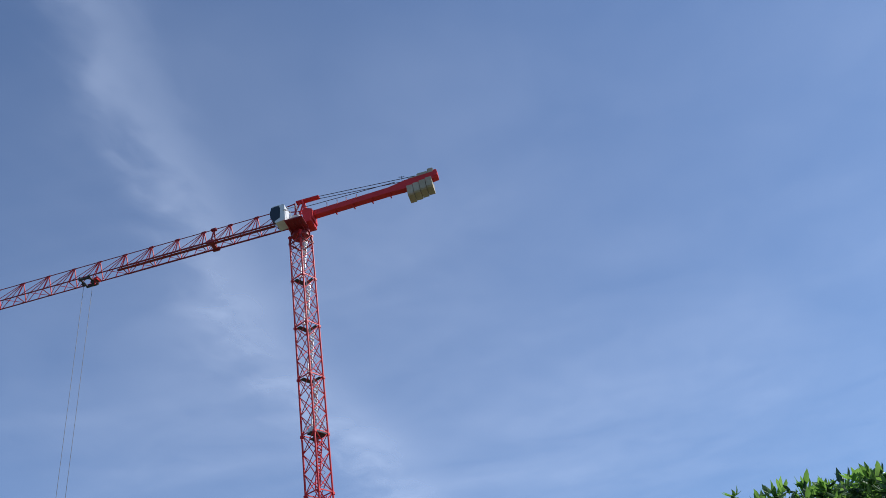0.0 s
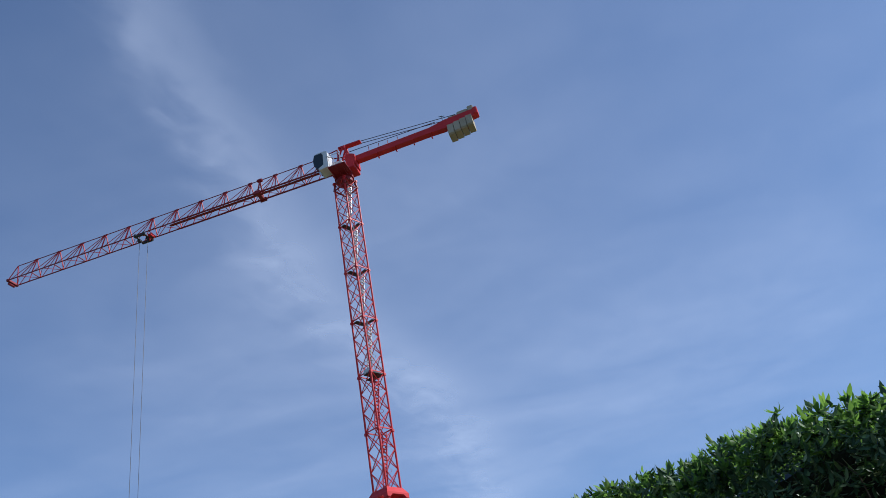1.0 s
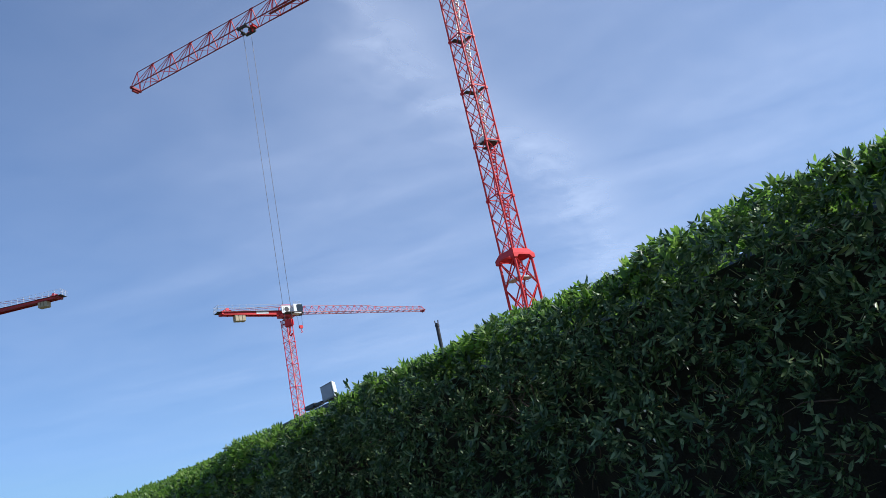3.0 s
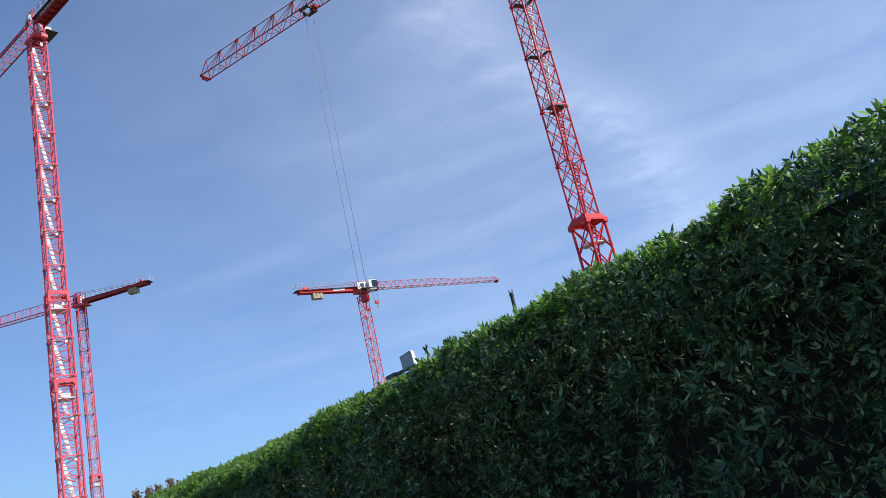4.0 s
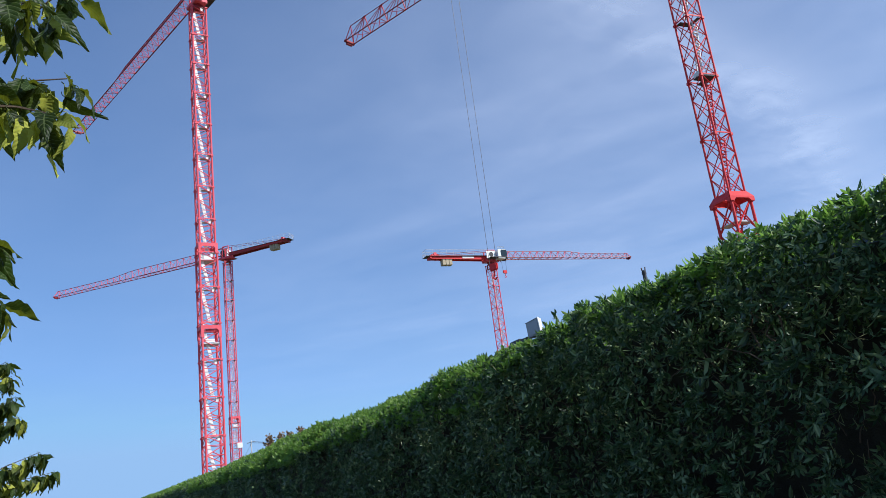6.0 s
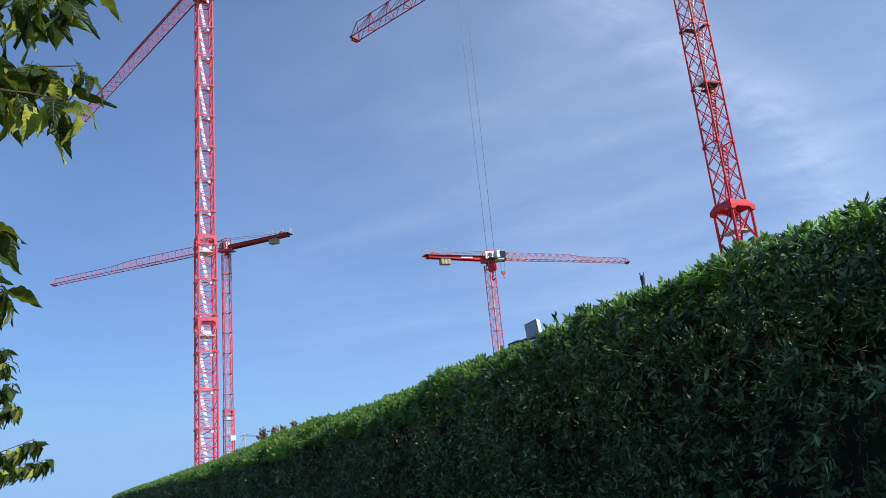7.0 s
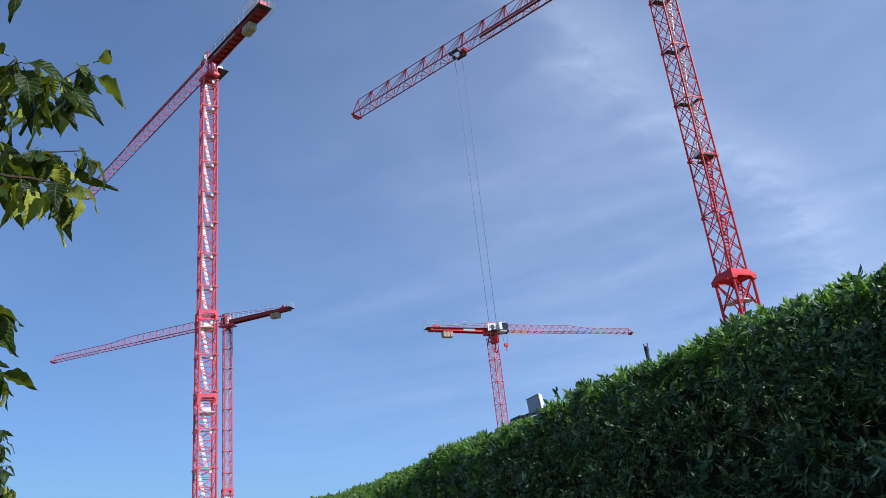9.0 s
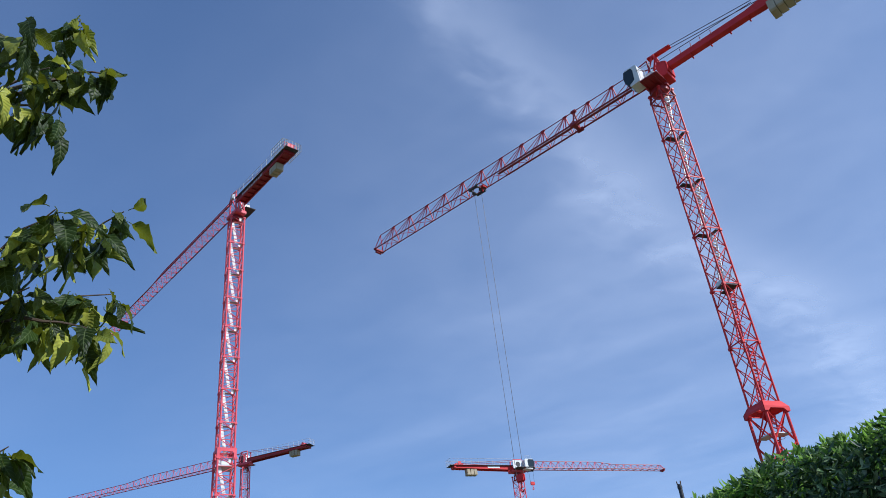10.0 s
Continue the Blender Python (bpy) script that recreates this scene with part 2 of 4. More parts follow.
veil = calc("MULTIPLY", calc("MAXIMUM", calc("SUBTRACT", wide, 0.1), 0.0), calc("MULTIPLY_ADD", fine, 0.7, calc("MULTIPLY_ADD", wisp, 0.25, 0.18)))
far = calc("POWER", calc("MULTIPLY_ADD", calc("MULTIPLY", xyz.outputs["X"], xyz.outputs["X"]), 1.0, calc("MULTIPLY", xyz.outputs["Y"], xyz.outputs["Y"])), 0.5)
thin = calc("DIVIDE", 1.0, calc("MULTIPLY_ADD", calc("POWER", calc("DIVIDE", far, 2500.0), 2.0), 1.0, 1.0))
# clear towards the left, and a little thinner towards the far right
way = calc("DIVIDE", xyz.outputs["X"], calc("MAXIMUM", far, 1.0))
side = calc("MINIMUM", calc("MAXIMUM", calc("MULTIPLY_ADD", way, 1.8, 1.32), 0.0), 1.0)
side = calc("MULTIPLY", side, calc("MINIMUM", calc("MAXIMUM", calc("MULTIPLY_ADD", way, -1.1, 1.3), 0.75), 1.0))
side = calc("MULTIPLY", side, calc("MINIMUM", calc("MULTIPLY_ADD", far, 0.0016, 0.0), 1.0))
veil = calc("MULTIPLY", veil, calc("MULTIPLY_ADD", side, 0.82, 0.18))
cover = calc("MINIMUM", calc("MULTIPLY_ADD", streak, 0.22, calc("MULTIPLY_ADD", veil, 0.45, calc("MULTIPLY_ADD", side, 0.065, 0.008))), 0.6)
tb, tl, mx = cn.new("ShaderNodeBsdfTransparent"), cn.new("ShaderNodeBsdfTranslucent"), cn.new("ShaderNodeMixShader")
tl.inputs["Color"].default_value = (0.9, 0.92, 0.95, 1)
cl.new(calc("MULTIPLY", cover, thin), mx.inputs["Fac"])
cl.new(tb.outputs[0], mx.inputs[1])
cl.new(tl.outputs[0], mx.inputs[2])
cl.new(mx.outputs[0], cn["Material Output"].inputs["Surface"])
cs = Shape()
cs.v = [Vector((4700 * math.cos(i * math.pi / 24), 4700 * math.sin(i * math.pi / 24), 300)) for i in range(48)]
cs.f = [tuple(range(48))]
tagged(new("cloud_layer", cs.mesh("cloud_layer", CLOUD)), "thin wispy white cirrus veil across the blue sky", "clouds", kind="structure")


# ---- tower cranes ----
UNIT = {}


def member(name, p, q, r, material, parent, n=5):
    """One straight tube of the lattice as an object of its own, on a shared mesh."""
    p, q = Vector(p), Vector(q)
    key = (name, round(r, 4), material.name)
    if key not in UNIT:
        UNIT[key] = Shape().bar((0, 0, 0), (0, 0, 1), r, n).mesh(name, material)
    d = q - p
    m = Matrix.Translation(p) @ d.to_track_quat("Z", "Y").to_matrix().to_4x4() @ Matrix.Diagonal((1, 1, d.length, 1))
    return part(name, UNIT[key], None, parent, m=m)


def section_lines(s, h, panels, brace_r, cross=False):
    """Ends and radius of each brace: crossed pairs, or one slanting brace a panel between level ones."""
    a = s / 2
    cor = [(-a, -a), (a, -a), (a, a), (-a, a)]
    for i in range(4):
        p, q = cor[i], cor[(i + 1) % 4]
        for k in range(panels):
            z0, z1 = h * k / panels, h * (k + 1) / panels
            lo, hi = (p, q) if (k + i) % 2 == 0 else (q, p)
            yield (*lo, z0), (*hi, z1), brace_r
            if cross:
                yield (*hi, z0), (*lo, z1), brace_r
            if k and not cross:
                yield (*p, z0), (*q, z0), brace_r * 0.85


def ring_frame(s, r):
    """A closed square of tube, in one piece."""
    a = s / 2
    sh = Shape()
    for i in range(4):
        w = math.pi / 2 * i + math.pi / 4
        for k in range(4):
            e = math.pi / 2 * k + math.pi / 4
            d = a * math.sqrt(2) + r * math.cos(e)
            sh.v.append(Vector((d * math.cos(w), d * math.sin(w), r * math.sin(e))))
    for i in range(4):
        for k in range(4):
            j, l = (i + 1) % 4, (k + 1) % 4
            sh.f.append((i * 4 + k, j * 4 + k, j * 4 + l, i * 4 + l))
    return sh


def mast(crane, s, z0, z1, h, panels=4, leg_r=0.075, brace_r=0.036, slant=0.15, split=True, stair=False, landings=True, cross=False, paint=None, ladder_paint=None):
    """Stacked sections from z0 to z1, each with frame, legs, bracing, a ladder and a landing."""
    paint = paint or RED
    a = s / 2
    frame_me = ring_frame(s, brace_r * 1.6).mesh("mast_section", paint)
    whole = Shape()
    for p, q, r in section_lines(s, h, panels, brace_r, cross):
        whole.bar(p, q, r, 5)
    whole_me = whole.mesh("bracing", paint)
    leg = Shape().bar((0, 0, 0), (0, 0, h), leg_r, 8)
    leg.box((-leg_r * 1.45, -leg_r * 1.45, h - 0.22), (leg_r * 1.45, leg_r * 1.45, h - 0.02), 0.02)
    leg_me = leg.mesh("leg", paint)
    lad = Shape()
    if stair:
        lad.box((-0.15, -0.03, 0.0), (0.15, 0.0, h * 0.98), 0.01)
        for e in (-0.16, 0.16):
            lad.bar((e, 0, 0), (e, 0, h * 0.98), 0.04, 5)
        for k in range(int(h / 0.35)):
            lad.bar((-0.16, 0.04, 0.15 + k * 0.35), (0.16, 0.04, 0.15 + k * 0.35), 0.025, 4)
    else:
        for e in (-0.19, 0.19):
            lad.box((e - 0.03, -0.05, 0), (e + 0.03, 0.05, h), 0.008)
        for k in range(int(h / 0.26)):
            lad.box((-0.19, -0.06, 0.12 + k * 0.26), (0.19, 0.06, 0.15 + k * 0.26))
        for k in range(int(h / 0.9)):
            z = 0.5 + k * 0.9
            hoop = [(0.34 * math.cos(w), 0.34 * math.sin(w) - 0.18, z) for w in (math.pi * (1.0 + j / 5) for j in range(6))]
            lad.path([(-0.2, 0, z), *hoop, (0.2, 0, z)], 0.014, 4)
    lad_me = lad.mesh("ladder", ladder_paint or WHITE)
    land = Shape().box((-a * 0.9, a * 0.25, 0), (a * 0.9, a * 0.9, 0.04), 0.01).box((a * 0.45, -a * 0.9, 0), (a * 0.9, a * 0.25, 0.04), 0.01)
    lm = land.mesh("landing", GALV if stair else GRATE)
    box_me = Shape().box((-0.16, -0.05, 0), (0.16, 0.05, 0.5), 0.02).mesh("switch_box", WHITE)
    n = max(1, round((z1 - z0) / h))
    for i in range(n):
        z = z0 + (z1 - z0) * i / n
        sec = part("mast_section", frame_me, None, crane, m=pose(0, 0, z) @ Matrix.Diagonal((1, 1, (z1 - z0) / n / h, 1)))
        for x, y in ((-a, -a), (a, -a), (a, a), (-a, a)):
            part("leg", leg_me, None, sec, m=pose(x, y, 0))
        if split:
            for p, q, r in section_lines(s, h, panels, brace_r, cross):
                member("brace", p, q, r, paint, sec)
        else:
            tagged(part("bracing", whole_me, None, sec), kind="stuff")
        if stair:
            part("ladder", lad_me, None, sec, "bright white stair ladder slanting inside the mast", m=pose(0.0, -0.30 * s, 0.05, 0, -math.degrees(math.atan2(0.45 * s, h))))
            part("switch_box", box_me, None, sec, "small white box", m=pose(0.22 * s, -0.36 * s, h - 0.55))
        else:
            part("ladder", lad_me, None, sec, "red ladder with safety hoops" if ladder_paint else "bright pale ladder with safety hoops", m=pose(-0.12 * s, 0.0, 0, 0, math.degrees(slant)))
        if landings:
            part("landing", lm, None, sec, "steel grating landing", m=pose(0, 0, h - 0.1))
    return crane


def collar(crane, s, z, h, flare, yaw):
    """A heavy sloping steel collar round the mast: four plates with drooping corners."""
    a, b = s / 2 + 0.08, s / 2 + flare
    sh = Shape()
    for t in (0.0, 0.06):
        for x, y, zz in ((-a, -a, h), (a, -a, h), (b, -b, h * 0.42), (b, -b, 0.0), (b * 0.72, -b, 0.0),
                         (b * 0.52, -b, h * 0.26), (-b * 0.52, -b, h * 0.26), (-b * 0.72, -b, 0.0), (-b, -b, 0.0), (-b, -b, h * 0.42)):
            sh.v.append(Vector((x, y + t, zz)))
    sh.f += [(0, 9, 2, 1), (9, 8, 7, 6), (9, 6, 5, 2), (2, 5, 4, 3), (11, 12, 19, 10), (16, 17, 18, 19), (12, 15, 16, 19), (13, 14, 15, 12)]
    sh.f += [(j, (j + 1) % 10, 10 + (j + 1) % 10, 10 + j) for j in range(10)]
    me = sh.mesh("collar_plate", RED)
    for i in range(4):
        part("collar_plate", me, None, crane, "heavy red climbing collar plate with sloping top", m=pose(0, 0, z, 0, 0, 90 * i + yaw))


def rail(sh, p, q, n, h=1.05, r=0.022):
    """A hand rail with posts from p to q."""
    p, q = Vector(p), Vector(q)
    up = Vector((0, 0, h))
    for i in range(n + 1):
        c = p.lerp(q, i / n)
        sh.bar(c, c + up, r, 4)
    sh.bar(p + up, q + up, r, 4)
    sh.bar(p + up * 0.55, q + up * 0.55, r * 0.8, 4)


def jib(crane, head, length, w, h, panel, start=1.4, tube=0.075, low=1.0, warren=False, split=True, paint=None):
    """A three-chord lattice jib along +x of the head's frame, in bays; its outer lengths are lower by the factor low."""
    n = round((length - start) / panel)
    step = (length - start) / n
    y = w / 2

    def height(i):
        return h * (1.0 + (low - 1.0) * min(max((i - n * 0.52) / (n * 0.12), 0.0), 1.0))

    cache = {}
    for i in range(n):
        x = start + step * i
        thick = tube * (1.2 if i < n * 0.45 else 0.85)
        hh, hn = height(i), height(i + 1)
        if warren:
            lines = [((step / 2, 0, (hh + hn) / 2), (e, sd, 0), 0.042) for sd in (-y, y) for e in (0, step)]
        else:
            lines = [((0, 0, hh), (-0.12, -y, 0), 0.05), ((0, 0, hh), (-0.12, y, 0), 0.05)]
            for sd in (-y, y):
                lines += [((0.04, 0, hh), (step * 0.48, sd, 0), 0.034), ((0.08, 0, hh), (step * 0.9, sd, 0), 0.03)]
        lines += [((0, -y, 0), (step / 2, y, 0), 0.026), ((step / 2, y, 0), (step, -y, 0), 0.026)]
        if not split:
            key = (hh, hn)
            if key not in cache:
                sh = Shape()
                for p, q, r in lines:
                    sh.bar(p, q, r, 5)
                cache[key] = sh.mesh("bracing", paint or RED)
        ob = part("jib_bay", Shape().bar((0, -y, 0), (0, y, 0), 0.04, 6), SHADED_RED, crane, m=head @ pose(x, 0, 0))
        if split:
            for p, q, r in lines:
                member("brace", p, q, r, paint or RED, ob)
        else:
            tagged(part("bracing", cache[key], None, ob), kind="stuff")
        member("chord", (0, -y, 0), (step, -y, 0), thick, SHADED_RED, ob, 6)
        member("chord", (0, y, 0), (step, y, 0), thick, SHADED_RED, ob, 6)
        member("chord", (0, 0, hh), (step * (0.85 if i == n - 1 else 1.0), 0, hn), tube * (0.8 if warren else 0.62), SHADED_RED, ob, 6)
        if i == n - 1:
            for sd in (-y, y):
                member("brace", (step * 0.85, 0, hn), (step, sd, 0), 0.045, paint or RED, ob)
        if not warren:
            member("node_plate", (-0.16, 0, hh), (0.22, 0, hh), thick * 1.25, SHADED_RED, ob, 6)
    end = Shape().box((length - 0.1, -w * 0.58, -0.12), (length + 0.15, w * 0.58, 0.12), 0.03)
    end.bar((length + 0.1, -w * 0.3, -0.2), (length + 0.1, w * 0.3, -0.2), 0.13, 10)
    part("jib_end", end, SHADED_RED, crane, "dark red end frame with rope sheave", m=head)
    foot = Shape()
    for sd in (-1, 1):
        foot.bar((0, sd * w / 2, 0), (start, sd * w / 2, 0), tube * 1.3, 6)
        foot.bar((0.1, sd * w / 2, h * 0.9), (start + step / 2, 0, h), tube * 0.8, 6)
        foot.bar((0.1, sd * w / 2, 0), (0.1, sd * w / 2, h * 0.9), tube, 6)
    part("jib_foot", foot, SHADED_RED, crane, m=head)


def trolley(crane, head, x, drop, w, r=0.028):
    sh = Shape().box((x - 0.5, -w * 0.6, -0.26), (x + 0.55, -w * 0.42, -0.1), 0.02).box((x - 0.5, w * 0.42, -0.26), (x + 0.55, w * 0.6, -0.1), 0.02)
    sh.box((x - 0.5, -w * 0.5, -0.24), (x - 0.35, w * 0.5, -0.12), 0.02).box((x + 0.35, -w * 0.5, -0.24), (x + 0.5, w * 0.5, -0.12), 0.02)
    for e in (-0.42, 0.42):
        for sd in (-1, 1):
            sh.bar((x + e, sd * w * 0.56, -0.08), (x + e, sd * w * 0.64, -0.08), 0.11, 10)
        sh.bar((x + e, -0.12, -0.3), (x + e, 0.12, -0.3), 0.17, 12)
    sh.bar((x - 0.8, -0.2, -0.2), (x - 0.8, 0.2, -0.2), 0.14, 10)
    part("trolley", sh, GRATE, crane, "small dark trolley hanging under the jib", m=head)
    part("bumper", Shape().bar((x - 0.55, 0, -0.3), (x - 0.65, 0, -0.62), 0.06, 6).box((x - 0.95, -0.3, -0.3), (x - 0.6, 0.3, -0.08), 0.03), RED, crane, m=head)
    for e in (-0.42, 0.42):
        part("hoist_rope", Shape().bar((x + e, 0, -0.4), (x + e * 0.85, 0, -drop), r, 5), ROPE, crane, "thin steel hoist rope", m=head)
    hk = Shape().box((x - 0.4, -0.12, -drop - 0.55), (x + 0.4, 0.12, -drop + 0.05), 0.08)
    hk.path([(x, 0, -drop - 0.5), (x, 0, -drop - 0.9), (x + 0.16, 0, -drop - 1.1), (x, 0, -drop - 1.28), (x - 0.2, 0, -drop - 1.12)], 0.06, 6)
    part("hook_block", hk, RED, crane, "red hook block", m=head)


def cab(crane, m, w=1.25, l=1.7, h=2.0):
    """A white cab, slanting glass front towards +x, standing on its own deck."""
    sh = Shape().prism([(-l / 2, 0.1), (l / 2 - 0.42, 0.0), (l / 2 - 0.05, 0.55), (l / 2, h * 0.62), (l / 2 - 0.16, h * 0.96), (l / 2 - 0.3, h), (-l / 2 + 0.1, h), (-l / 2, h - 0.12)], "y", -w / 2, w / 2)
    c = part("cab", sh, WHITE, crane, "white operator cab with dark tinted glazing", m=m)
    g = Shape().prism([(l / 2 - 0.36, 0.08), (l / 2 - 0.02, 0.55), (l / 2 + 0.04, h * 0.62), (l / 2 - 0.11, h * 0.95), (l / 2 - 0.3, h * 0.92), (l / 2 - 0.42, h * 0.3)], "y", -w / 2 - 0.008, w / 2 + 0.008)
    part("window", g, GLASS, c, "dark tinted front glass")
    for sd in (-1, 1):
        y = sd * (w / 2 + 0.012)
        side = Shape().prism([(-l * 0.16, h * 0.26), (l / 2 - 0.34, h * 0.10), (l / 2 - 0.06, h * 0.32), (l / 2 - 0.03, h * 0.62), (l / 2 - 0.2, h * 0.94), (-l * 0.1, h * 0.95), (-l * 0.2, h * 0.8)], "y", y - 0.01, y + 0.01)
        part("window", side, GLASS, c, "dark tinted side glass")
    roof = Shape()
    rail(roof, (-l / 2 + 0.1, -w / 2 + 0.05, h), (l / 2 - 0.4, -w / 2 + 0.05, h), 3, 0.5)
    part("roof_rail", roof, GALV, c)
    return c


def slewing(crane, s, z, yaw=0.0):
    """The ring bearing under the turning part, with its four struts."""
    ring = part("slewing_ring", Shape().bar((0, 0, z - 0.55), (0, 0, z - 0.19), s * 0.52, 20).bar((0, 0, z - 0.2), (0, 0, z + 0.12), s * 0.6, 20), SHADED_RED, crane, "red slewing ring on the mast top, coloured dark for underside shade")
    a = s * 0.5
    for i in range(4):
        t = pose(0, 0, 0, 0, 0, 90 * i + yaw)
        p, q = t @ Vector((a, a, z - 1.25)), t @ Vector((a, -a, z - 1.25))
        member("strut", p, q, 0.07, SHADED_RED, ring, 6)
        member("strut", p, (p.x * 0.8, p.y * 0.8, z - 0.4), 0.1, SHADED_RED, ring, 6)
    return ring


def crane_at(x, y, label):
    e = new("tower_crane")
    e.matrix_world = pose(x, y, 0)
    return tagged(e, label, "tower crane", "tower cranes on the building site")


# the tall crane with the bare beam counter-jib
c1 = crane_at(-0.12, 49.97, "tall red tower crane with white cab and bare counter-jib")


def turned_mast(crane, yaw, *args, **kw):
    """Builds a mast and turns its direct children by yaw about the crane's axis."""
    before = set(crane.children)
    mast(crane, *args, **kw)
    for ch in crane.children:
        if ch not in before:
            ch.matrix_basis = pose(0, 0, 0, 0, 0, yaw) @ ch.matrix_basis


turned_mast(c1, 45, 1.27, 24.4, 42.0, 4.4, panels=3, leg_r=0.074, brace_r=0.033, cross=True)
turned_mast(c1, 45, 1.27, 16.0, 24.4, 4.2, panels=3, leg_r=0.074, brace_r=0.033, cross=True, landings=False, ladder_paint=RED_HAZED)
turned_mast(c1, 45, 1.56, 0.0, 15.6, 3.9, panels=2, leg_r=0.1, brace_r=0.05, cross=True, landings=False, ladder_paint=RED_HAZED)
collar(c1, 1.27, 15.42, 0.7, 0.33, 45)
T45 = pose(0, 0, 0, 0, 0, 45)
part("rest_platform", Shape().prism([(-0.72, -0.72), (0.72, -0.72), (0.72, 0.0), (0.0, 0.0), (0.0, 0.72), (-0.72, 0.72)], "z", 14.1, 14.17), GALV, c1, "pale rest platform under the collar", m=T45)
dk = part("rest_platform", Shape().prism([(-0.66, -0.66), (0.66, -0.66), (0.66, 0.66), (0.1, 0.66), (0.1, 0.1), (-0.66, 0.1)], "z", 24.25, 24.32), GRATE, c1, "dark railed rest platform inside the mast", m=T45)
for e in ((0.66, -0.66), (-0.66, 0.1)):
    hr = Shape()
    rail(hr, (-0.66, -0.66, 24.32), (*e, 24.32), 3, 0.85)
    part("handrail", hr, GALV, dk)
part("kick_board", Shape().box((-0.69, -0.66, 24.34), (-0.67, 0.0, 24.62), 0.005), WHITE, dk, "pale board")
slewing(c1, 1.35, 42.4, 45)
J1 = math.degrees(math.atan2(10.4, -31.3))
H1 = pose(0, 0, 43.6, 0, 0, J1)
jib(c1, H1, 32.9, 1.1, 1.7, 2.35, start=1.3, tube=0.07)
part("catwalk", Shape().box((1.4, 0.12, -0.05), (16.4, 0.36, 0.03), 0.01), SHADED_RED, c1, "dark narrow catwalk between the lower chords", m=H1)
knuckle = Shape().box((7.4, -0.68, -0.2), (8.05, -0.42, 0.14), 0.04).box((7.4, 0.42, -0.2), (8.05, 0.68, 0.14), 0.04).box((7.55, -0.5, -0.14), (7.9, 0.5, 0.06), 0.03)
knuckle.bar((7.7, -0.55, 0), (7.7, 0, 1.66), 0.07, 6).bar((7.7, 0.55, 0), (7.7, 0, 1.66), 0.07, 6).box((7.45, -0.15, 1.56), (7.95, 0.15, 1.8), 0.04)
part("jib_joint", knuckle, SHADED_RED, c1, "bolted joint between two jib lengths", m=H1)
trolley(c1, H1, 19.2, 26.8, 1.1, 0.018)
tower = part("tower_head", Shape().box((-1.25, -0.72, -0.9), (0.9, 0.72, -0.35), 0.05), RED, c1, "short red tower head frame", m=H1)
part("head_beam", Shape().box((-1.9, -0.22, 1.95), (0.15, 0.22, 2.14), 0.03), RED, tower)
for sd in (-0.5, 0.5):
    for p, q, r in (((-0.9, sd, -0.6), (-0.45, sd * 0.5, 2.0), 0.1), ((0.7, sd, -0.6), (-0.35, sd * 0.5, 2.0), 0.08), ((-0.9, sd, 0.3), (0.7, sd, 0.3), 0.07), ((0.7, sd, 0.1), (1.3, sd, 1.2), 0.05)):
        member("strut", p, q, r, RED, tower, 6)
outline = [(-1.3, -0.55), (-0.6, -0.8), (-0.45, 0.45), (-0.65, 0.8), (-1.3, 0.5)]
plate = Shape().prism(outline, "y", 0.5, 0.62).prism(outline, "y", -0.62, -0.5)
plate.box((-1.36, -0.62, -0.52), (-1.26, 0.62, 0.48), 0.02)
part("side_plate", plate, RED, c1, "bright red steel bracket carrying the counter-jib", m=H1)
beam = Shape().prism([(-1.2, -0.02), (-8.0, 0.16), (-9.2, 0.12), (-12.0, 0.42), (-12.0, 1.12), (-9.4, 1.0), (-8.0, 0.72), (-1.2, 0.5)], "y", -0.28, 0.28)
for x in (-3.2, -4.8, -6.4, -8.0):
    beam.box((x - 0.05, -0.4, -0.14 - 0.025 * x - 0.05), (x + 0.05, 0.4, -0.025 * x - 0.05), 0.02)
beam.box((-12.25, -0.4, 0.5), (-11.9, 0.4, 1.2), 0.05)
part("counter_jib", beam, RED, c1, "plain red box beam, deeper at its outer end", m=H1)
for a, b in (((-1.7, 0.15, 2.0), (-10.4, 0.2, 1.2)), ((-1.7, -0.15, 2.0), (-10.4, -0.2, 1.2)), ((-0.6, 0.2, 1.2), (-8.6, 0.25, 1.1)), ((-0.6, -0.2, 0.9), (-6.6, -0.25, 0.85))):
    part("stay_rope", Shape().bar(a, b, 0.03, 5), ROPE, c1, m=H1)
for x in (-2.6, -3.5, -4.3, -5.2):
    part("post", Shape().bar((x, 0.3, 0.45), (x, 0.3, 0.95), 0.03, 4), SHADED_RED, c1, m=H1)
for i in range(4):
    x0 = -11.7 + i * 0.55
    low_z = 0.34 - 0.1 * i
    slab = Shape().prism([(-0.62, low_z), (0.62, low_z), (0.62, low_z - 0.9), (0.5, low_z - 1.02), (-0.5, low_z - 1.02), (-0.62, low_z - 0.9)], "x", x0, x0 + 0.51)
    part("counterweight", slab, CONCRETE, c1, "pale concrete counterweight slab", m=H1)
part("ballast_head", Shape().box((-11.95, -0.28, 1.04), (-11.45, 0.28, 1.6), 0.06).box((-11.44, -0.26, 1.02), (-10.5, 0.26, 1.4), 0.06).box((-10.49, -0.22, 1.0), (-9.7, 0.22, 1.2), 0.04), CONCRETE, c1, "pale ballast hangers on top of the beam", m=H1)
vane = Shape().bar((-9.2, 0, 0.95), (-9.2, 0, 1.75), 0.025, 5).bar((-9.45, 0, 1.62), (-8.95, 0, 1.75), 0.03, 5)
part("wind_vane", vane, BLACK, c1, m=H1)
cab_deck = Shape().box((-0.9, 0.35, -1.3), (0.62, 2.0, -1.17), 0.03)
